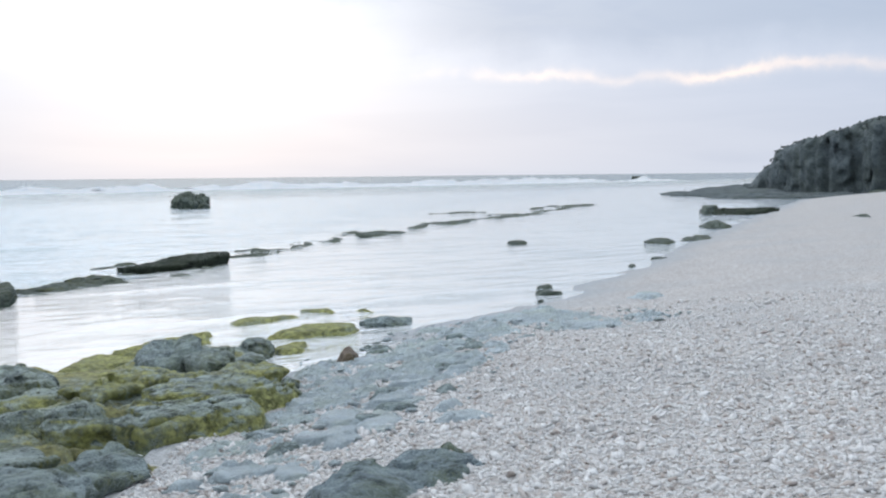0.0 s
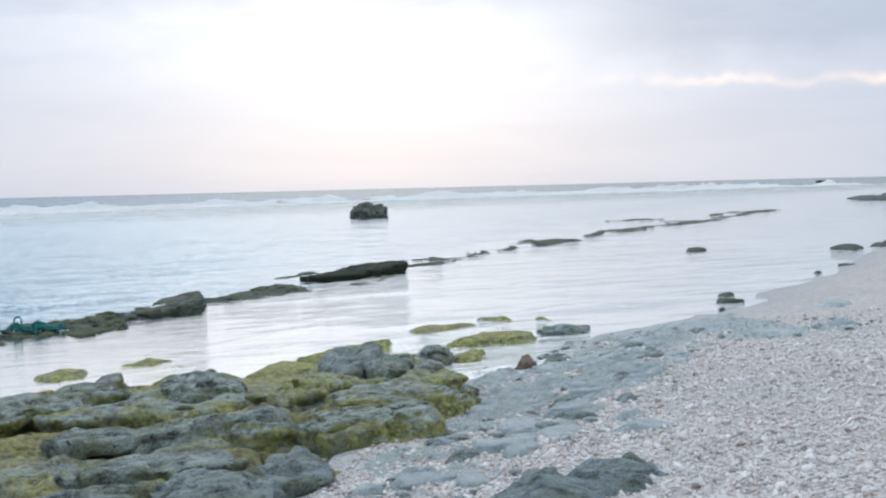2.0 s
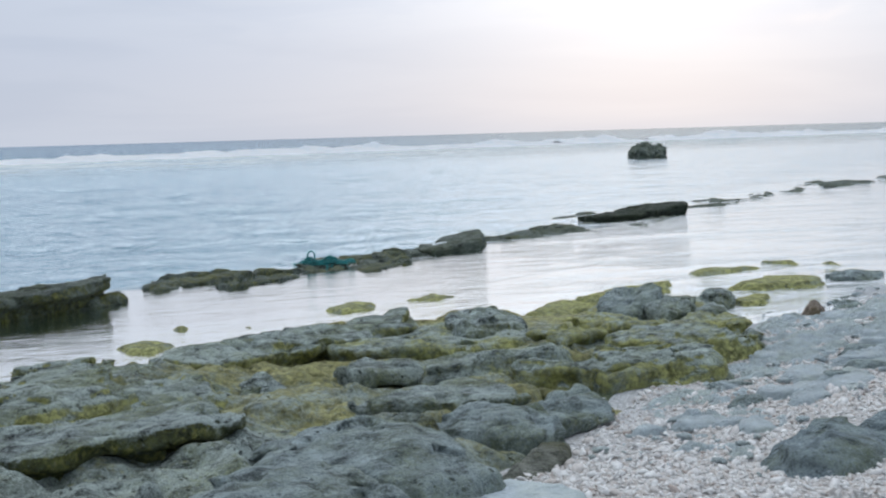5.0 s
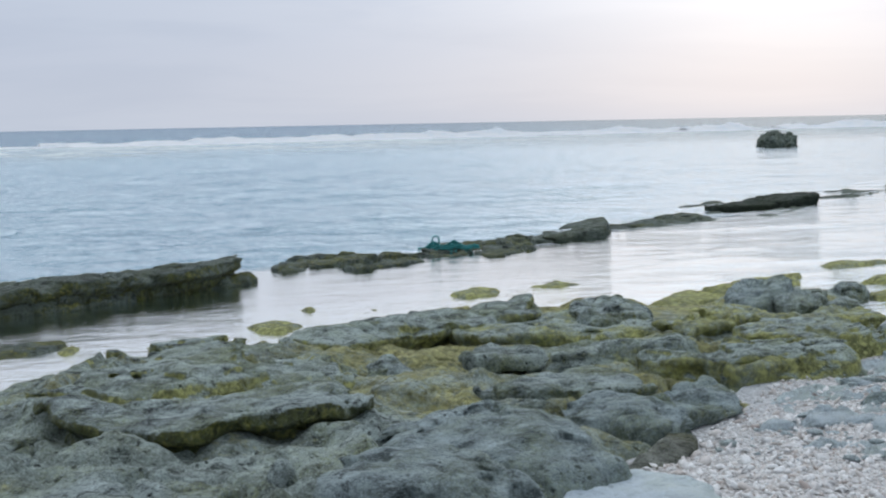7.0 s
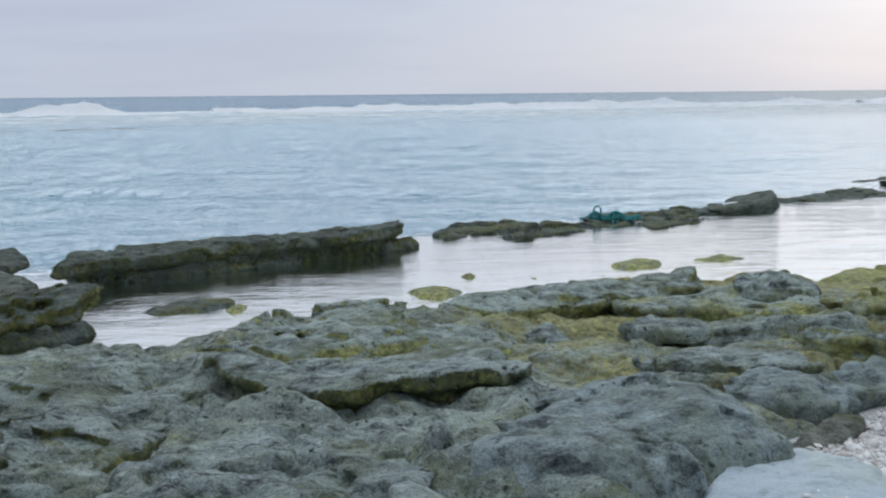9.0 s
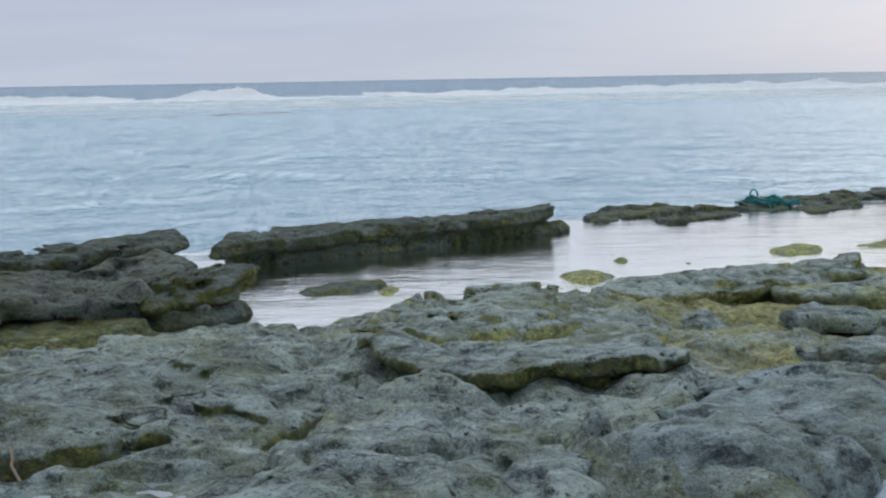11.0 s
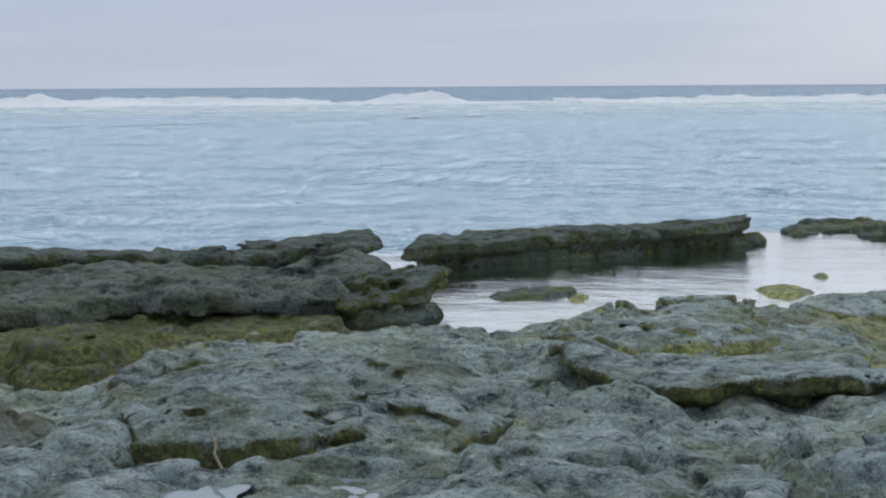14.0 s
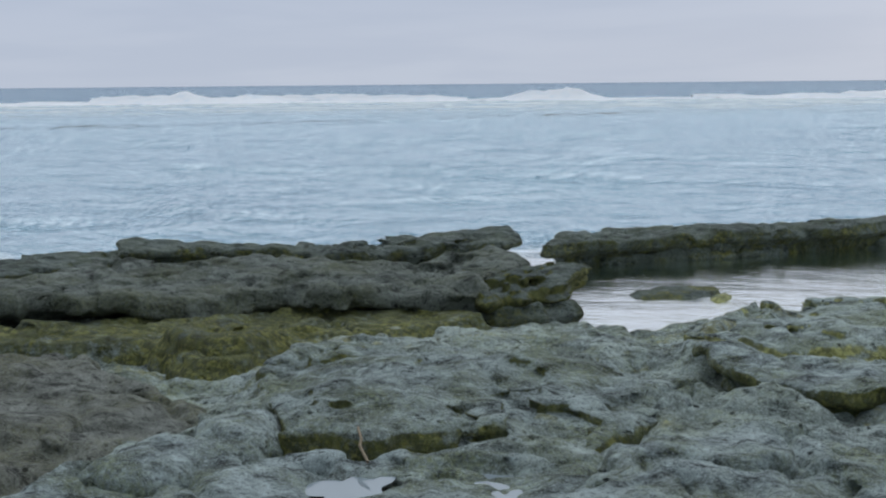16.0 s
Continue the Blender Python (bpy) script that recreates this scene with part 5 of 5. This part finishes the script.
def build_bedrock():
    p = np.array(BEDROCK)
    cell = 0.022
    lo, hi = p.min(0) - 0.6, p.max(0) + 0.6
    x, y = np.meshgrid(np.arange(lo[0], hi[0], cell), np.arange(lo[1], hi[1], cell), indexing="ij")
    d = inside_distance(BEDROCK, x, y) + 0.3 * fbm(x * 0.9, y * 0.9, x * 0 + 2, 4, 0.55)
    ground, _ = beach_height(x, y)
    knobs = fbm(x * 3.0, y * 3.0, x * 0 + 14, 5, 0.6)
    z = ground - 0.014 + 0.026 * step(8.0, 11.0, y) + 0.045 * knobs + 0.035 * fbm(x * 6, y * 6, x * 0 + 3, 4, 0.65) - 0.16 * step(-0.35, 0.6, d)
    keep = (d < 0.5) & (z > ground - 0.05)
    i = np.arange(x.size).reshape(x.shape)
    q = keep[:-1, :-1] & keep[1:, :-1] & keep[1:, 1:] & keep[:-1, 1:]
    faces = np.stack([i[:-1, :-1], i[1:, :-1], i[1:, 1:], i[:-1, 1:]], -1)[q]
    used, faces = np.unique(faces, return_inverse=True)
    verts = np.stack([x.ravel(), y.ravel(), z.ravel()], 1)[used]
    ob = new("bedrock", mesh_from("bedrock", verts, faces.reshape(-1, 4), ROCK_BLUE, moss=np.zeros(len(verts))))
    tagged(ob, "blue-grey bedrock showing through the coral rubble", "rock", kind="structure")


build_bedrock()
rng = random.Random(12)
for k in range(60):  # the band of half-buried stones between the shelf and the rubble
    t = rng.random() ** 0.8
    x, y = -1.9 + 2.6 * t + rng.gauss(0.35, 0.5), 6.6 + 8.5 * t + rng.gauss(0, 0.5)
    s = float(line_distance(SHORE, np.array([x]), np.array([y]))[0])
    if not 0.15 < s < 3.0 - 1.6 * t:
        continue
    a, size = rng.uniform(0, math.pi), rng.uniform(0.08, 0.16)
    pts = [(x + size * rng.uniform(0.75, 1.15) * (1.5 * math.cos(q) * math.cos(a) - 0.8 * math.sin(q) * math.sin(a)), y + size * (1.5 * math.cos(q) * math.sin(a) + 0.8 * math.sin(q) * math.cos(a))) for q in np.linspace(0, 2 * math.pi, 9)[:-1]]
    rock("bedded_stone", pts, rng.uniform(0.03, 0.06), None, BEDDED, "rock", ON_BEACH, cell=0.028, rnd=0.03, rough=0.014, dome=0.0, undercut=-0.05, moss=(0, 0), material=rng.choice((ROCK_BLUE, ROCK_BLUE, ROCK_COOL)))

# ---- the headland at the end of the beach ----
rock("reef_tongue", [(21.37, 111.83), (29.01, 136.9), (44.17, 172.56), (74.46, 204.56), (92.4, 206.07), (40.37, 89.99), (35.02, 96.19), (27.43, 92.85), (22.98, 90.57), (20.56, 97.0)], 0.2, -0.3, "low flat reef running out from the headland", "rock", cell=0.35, rnd=0.15, rough=0.1, wobble=1.0, undercut=-1.5, grain=5.0, crack=0.1, moss=(0.1, 0.1), material=ROCK_FAR)
HEAD = [(34.8, 136.68), (32.48, 118.3), (31.89, 103.11), (34.91, 95.9), (43.49, 87.88), (91.17, 184.27), (80.98, 224.78), (63.69, 215.62), (45.93, 174.71)]


def head_height(x, y):
    turn = np.degrees(np.arctan2(x, y))
    rise = np.interp(turn, [14.2, 14.4, 14.6, 15.1, 15.3, 16.1, 17.2, 18.2, 19.2, 20.0, 24.0, 30.0], [0, 0.2, 0.9, 1.7, 3.0, 3.8, 4.1, 4.7, 5.2, 5.5, 6.4, 6.8])
    return rise + 0.4 * fbm(x * 0.3, y * 0.3, x * 0 + 4, 5, 0.65) * step(0.0, 2.0, rise)


head = rock("headland", HEAD, 0.6, -0.4, "dark rocky headland at the end of the beach", "headland", cell=0.3, rnd=0.3, rough=0.3, wobble=1.5, grain=3.0, crack=0.2, layers=0.0, profile=head_height, moss=(0.3, 0.0), material=ROCK_FAR)


def build_scrub(head):
    """Low dark bushes along the top of the headland, as many small leaves."""
    me = head.data
    n = len(me.vertices)
    co, no = np.zeros(n * 3, np.float32), np.zeros(n * 3, np.float32)
    me.vertices.foreach_get("co", co)
    me.vertex_normals.foreach_get("vector", no)
    co, no = co.reshape(-1, 3), no.reshape(-1, 3)
    turn = np.degrees(np.arctan2(co[:, 0] + head.location.x, co[:, 1] + head.location.y))
    rng = np.random.RandomState(17)
    up = np.flatnonzero((no[:, 2] > 0.75) & (co[:, 2] > 3.0) & (turn > 14.9) & (turn < 25))
    verts = []
    for k in rng.choice(up, min(1800, len(up)), replace=False):
        wide = rng.uniform(0.15, 0.32)
        for _ in range(16):
            at = co[k] + rng.normal(0, 1, 3) * (wide, wide, 0.22 * wide) - (0, 0, 0.03)
            a, b = rng.normal(0, 1, 3), rng.normal(0, 1, 3)
            a, b = a / np.linalg.norm(a) * rng.uniform(0.12, 0.26), b / np.linalg.norm(b) * rng.uniform(0.08, 0.16)
            verts += [at - a, at - b, at + a, at + b]
    faces = np.arange(len(verts)).reshape(-1, 4)
    ob = new("scrub", mesh_from("scrub", np.array(verts), faces, SCRUB, smooth=False))
    ob.parent = head
    tagged(ob, "low dark green scrub", kind="stuff")


SCRUB = plain_material("dark_scrub_leaves", (0.06, 0.08, 0.07), 0.7, 0.4, 2.0)
build_scrub(head)

# ---- puddles in the pitted slab ----


def puddle(cx, cy, rx, ry, z, turn):
    n = 28
    pts = [(0, 0, 0)]
    for k in range(n):
        a = 2 * math.pi * k / n
        r = 1 + 0.25 * math.sin(3 * a + turn) + 0.12 * math.sin(7 * a)
        pts.append((rx * r * math.cos(a), ry * r * math.sin(a), 0))
    faces = [(0, 1 + k, 1 + (k + 1) % n) for k in range(n)]
    me = mesh_from("puddle", pts, faces, PUDDLE, moss=np.ones(n + 1), attribute="calm_glare")
    ob = new("puddle", me)
    ob.matrix_world = pose(cx, cy, z, 0, 0, turn)
    return tagged(ob, "shallow rain puddle in a hollow of the rock", "puddle", "puddles")


for k, ((cx, cy), rx, ry) in enumerate(zip(PUDDLES, (0.2, 0.2), (0.17, 0.17))):
    puddle(cx, cy, rx, ry, 0.301 - 0.004 * k, cx * 50)

# ---- the net caught on the reef ----


def tube(pts, radius, sides=5):
    verts, faces = [], []
    pts = [Vector(p) for p in pts]
    for k, p in enumerate(pts):
        ahead = (pts[min(k + 1, len(pts) - 1)] - pts[max(k - 1, 0)]).normalized()
        a = ahead.orthogonal().normalized()
        b = ahead.cross(a)
        for q in range(sides):
            f = 2 * math.pi * q / sides
            verts.append(p + radius * (math.cos(f) * a + math.sin(f) * b))
    for k in range(len(pts) - 1):
        for q in range(sides):
            r = (q + 1) % sides
            faces.append((k * sides + q, k * sides + r, (k + 1) * sides + r, (k + 1) * sides + q))
    return verts, faces


def build_net(x, y, z, turn):
    base = new("fishing_net")
    base.matrix_world = pose(x, y, z, 0, 0, turn)
    rng = random.Random(3)

    def cord(name, pts, radius, label=""):
        v, f = tube(pts, radius)
        ob = new(name, mesh_from(name, [tuple(q) for q in v], f, NET))
        ob.parent = base
        return tagged(ob, label)
    def heap(q):
        return 0.05 + 0.06 * math.exp(-((q + 0.2) / 0.13) ** 2) + 0.07 * math.exp(-((q - 0.12) / 0.16) ** 2) + 0.03 * math.sin(19 * q)
    for k in range(90):
        cx, cy = rng.uniform(-0.44, 0.44), rng.uniform(-0.1, 0.1)
        pts = []
        for j in range(14):
            cx += rng.gauss(0, 0.045)
            cy += rng.gauss(0, 0.03)
            cx, cy = max(-0.47, min(0.47, cx)), max(-0.16, min(0.16, cy))
            pts.append((cx, cy, max(0.0, heap(cx)) * (1 - (cy / 0.2) ** 2) * rng.uniform(0.1, 1.0)))
        cord("cord", pts, rng.uniform(0.004, 0.007))
    for k in range(9):  # loose ends that hang down the rock
        cx = rng.uniform(-0.4, 0.45)
        cord("loose_cord", [(cx + rng.gauss(0, 0.02), -0.12 - 0.03 * j, heap(cx) * 0.5 - 0.03 * j) for j in range(5)], 0.006)
    ring = [(-0.2 + 0.055 * math.cos(q), -0.08, 0.14 + 0.075 * math.sin(q)) for q in np.linspace(0, 2 * math.pi, 20)]
    cord("rope_loop", ring, 0.013, "stiff teal rope loop standing up")
    return tagged(base, "tangled teal fishing net lying on a reef rock", "net")


build_net(*NET_AT, 0.05, 30)
TWIG = [(-4.99, 2.54), (-4.89, 2.5)] + [(-4.87, 2.48), (-4.71, 2.43)]
TWIG_WOOD = plain_material("bleached_wood", (0.2, 0.155, 0.1), 0.8, 0.35, 60.0)
twig_verts, twig_faces = tube([(px, py, h) for (px, py), h in zip(TWIG, (0.43, 0.41, 0.385, 0.36))], 0.007, 7)
tagged(new("driftwood_twig", mesh_from("driftwood_twig", [tuple(q) for q in twig_verts], twig_faces, TWIG_WOOD)), "short bleached brown twig lying against the rock", "twig")

# ---- loose coral chips on the beach ----


def ico():
    bm = bmesh.new()
    bmesh.ops.create_icosphere(bm, subdivisions=1, radius=1.0)
    v = np.array([q.co[:] for q in bm.verts])
    f = np.array([[q.index for q in face.verts] for face in bm.faces])
    bm.free()
    return v, f


def chip_shapes(count, rng):
    v, f = ico()
    out = []
    for _ in range(count):
        w = v * (1 + 0.28 * rng.randn(len(v), 1).clip(-1.4, 1.4)) * (1.0, rng.uniform(0.6, 0.9), rng.uniform(0.36, 0.6))
        out.append(w)
    return out, f


def build_chips():
    rng = np.random.RandomState(5)
    shapes, f = chip_shapes(12, rng)
    ground = bpy.data.objects["ground"]
    n = 150000
    turn, r = np.radians(rng.uniform(-26, 34, n)), np.sqrt(rng.uniform(4.4 ** 2, 17.0 ** 2, n))
    x, y = -np.sin(turn) * r, np.cos(turn) * r
    z, s = beach_height(x, y)
    drift = fbm(x * 0.9, y * 0.9, x * 0 + 9, 3)
    inner = inside_distance(BEDROCK, x, y)
    keep = (rng.rand(n) < 0.85 + 0.15 * step(-0.35, 0.25, inner + 0.5 * drift)) & (s > 0.05) & (inside_distance(SHELF, x, y) > -0.1)
    keep &= rng.rand(n) < np.clip(1.2 - (r - 5) / 9, 0.12, 1)
    on_slab = inside_distance(PALE_SLAB, x, y) < -0.02
    keep &= ~on_slab | ((rng.rand(n) < 0.12) & (drift > -0.1))
    z = np.where(on_slab, float(beach_height(*[np.array([v]) for v in np.mean(PALE_SLAB, 0)])[0][0]) + 0.088, z)
    x, y, z, r = x[keep], y[keep], z[keep], r[keep]
    size = 0.0065 + 0.0085 * rng.rand(len(x)) ** 1.6 + 0.016 * (rng.rand(len(x)) < 0.05)
    spin, lean = rng.uniform(0, 2 * np.pi, len(x)), rng.normal(0, 0.35, (len(x), 2))
    order = np.argsort(np.hypot(x + 0.3, y - 5.6))
    near, rest = order[:300], order[300:]
    meshes = [mesh_from("coral_chip", w, f, CHIP, smooth=True) for w in shapes]
    for k in near:
        ob = new("coral_chip", meshes[k % len(meshes)])
        ob.parent = ground
        ob.matrix_local = pose(x[k], y[k], z[k] + 0.3 * size[k], math.degrees(lean[k, 0]), math.degrees(lean[k, 1]), math.degrees(spin[k])) @ Matrix.Scale(size[k] * 1.35, 4)
    nv = len(shapes[0])
    verts = np.zeros((len(rest), nv, 3))
    for q in range(len(shapes)):
        sel = np.arange(len(rest)) % len(shapes) == q
        k = rest[sel]
        w = shapes[q][None] * (size[k] * 1.35)[:, None, None]
        c, sn = np.cos(spin[k])[:, None], np.sin(spin[k])[:, None]
        wz = w[:, :, 2] + w[:, :, 0] * lean[k, 0:1] + w[:, :, 1] * lean[k, 1:2]
        verts[sel] = np.stack([w[:, :, 0] * c - w[:, :, 1] * sn + x[k][:, None], w[:, :, 0] * sn + w[:, :, 1] * c + y[k][:, None], wz + (z[k] + 0.3 * size[k])[:, None]], -1)
    faces = (f[None] + (np.arange(len(rest)) * nv)[:, None, None]).reshape(-1, 3)
    ob = new("coral_rubble", mesh_from("coral_rubble", verts.reshape(-1, 3), faces, CHIP, smooth=True))
    ob.parent = ground
    tagged(ob, "loose pale coral chips", kind="stuff")
    # blue-grey pebbles between the chips where the bedrock shows
    n = 1800
    turn, r = np.radians(rng.uniform(-12, 30, n)), np.sqrt(rng.uniform(4.4 ** 2, 16.0 ** 2, n))
    x, y = -np.sin(turn) * r, np.cos(turn) * r
    near = (inside_distance(BEDROCK, x, y) < 0.35) & (inside_distance(SHELF, x, y) > 0.0)
    x, y = x[near], y[near]
    z = beach_height(x, y)[0]
    size = 0.01 + 0.04 * rng.rand(len(x)) ** 3
    verts = np.zeros((len(x), nv, 3))
    for k in range(len(x)):
        a = rng.uniform(0, 6.28)
        w = shapes[k % len(shapes)] * size[k] * (1.2, 1.2, 1.0)
        verts[k] = np.stack([w[:, 0] * math.cos(a) - w[:, 1] * math.sin(a) + x[k], w[:, 0] * math.sin(a) + w[:, 1] * math.cos(a) + y[k], w[:, 2] + z[k] + 0.02 + 0.1 * size[k]], -1)
    faces = (f[None] + (np.arange(len(x)) * nv)[:, None, None]).reshape(-1, 3)
    ob = new("beach_pebbles", mesh_from("beach_pebbles", verts.reshape(-1, 3), faces, ROCK_BLUE, smooth=True))
    ob.parent = ground
    tagged(ob, "small blue-grey beach pebbles", kind="stuff")


build_chips()
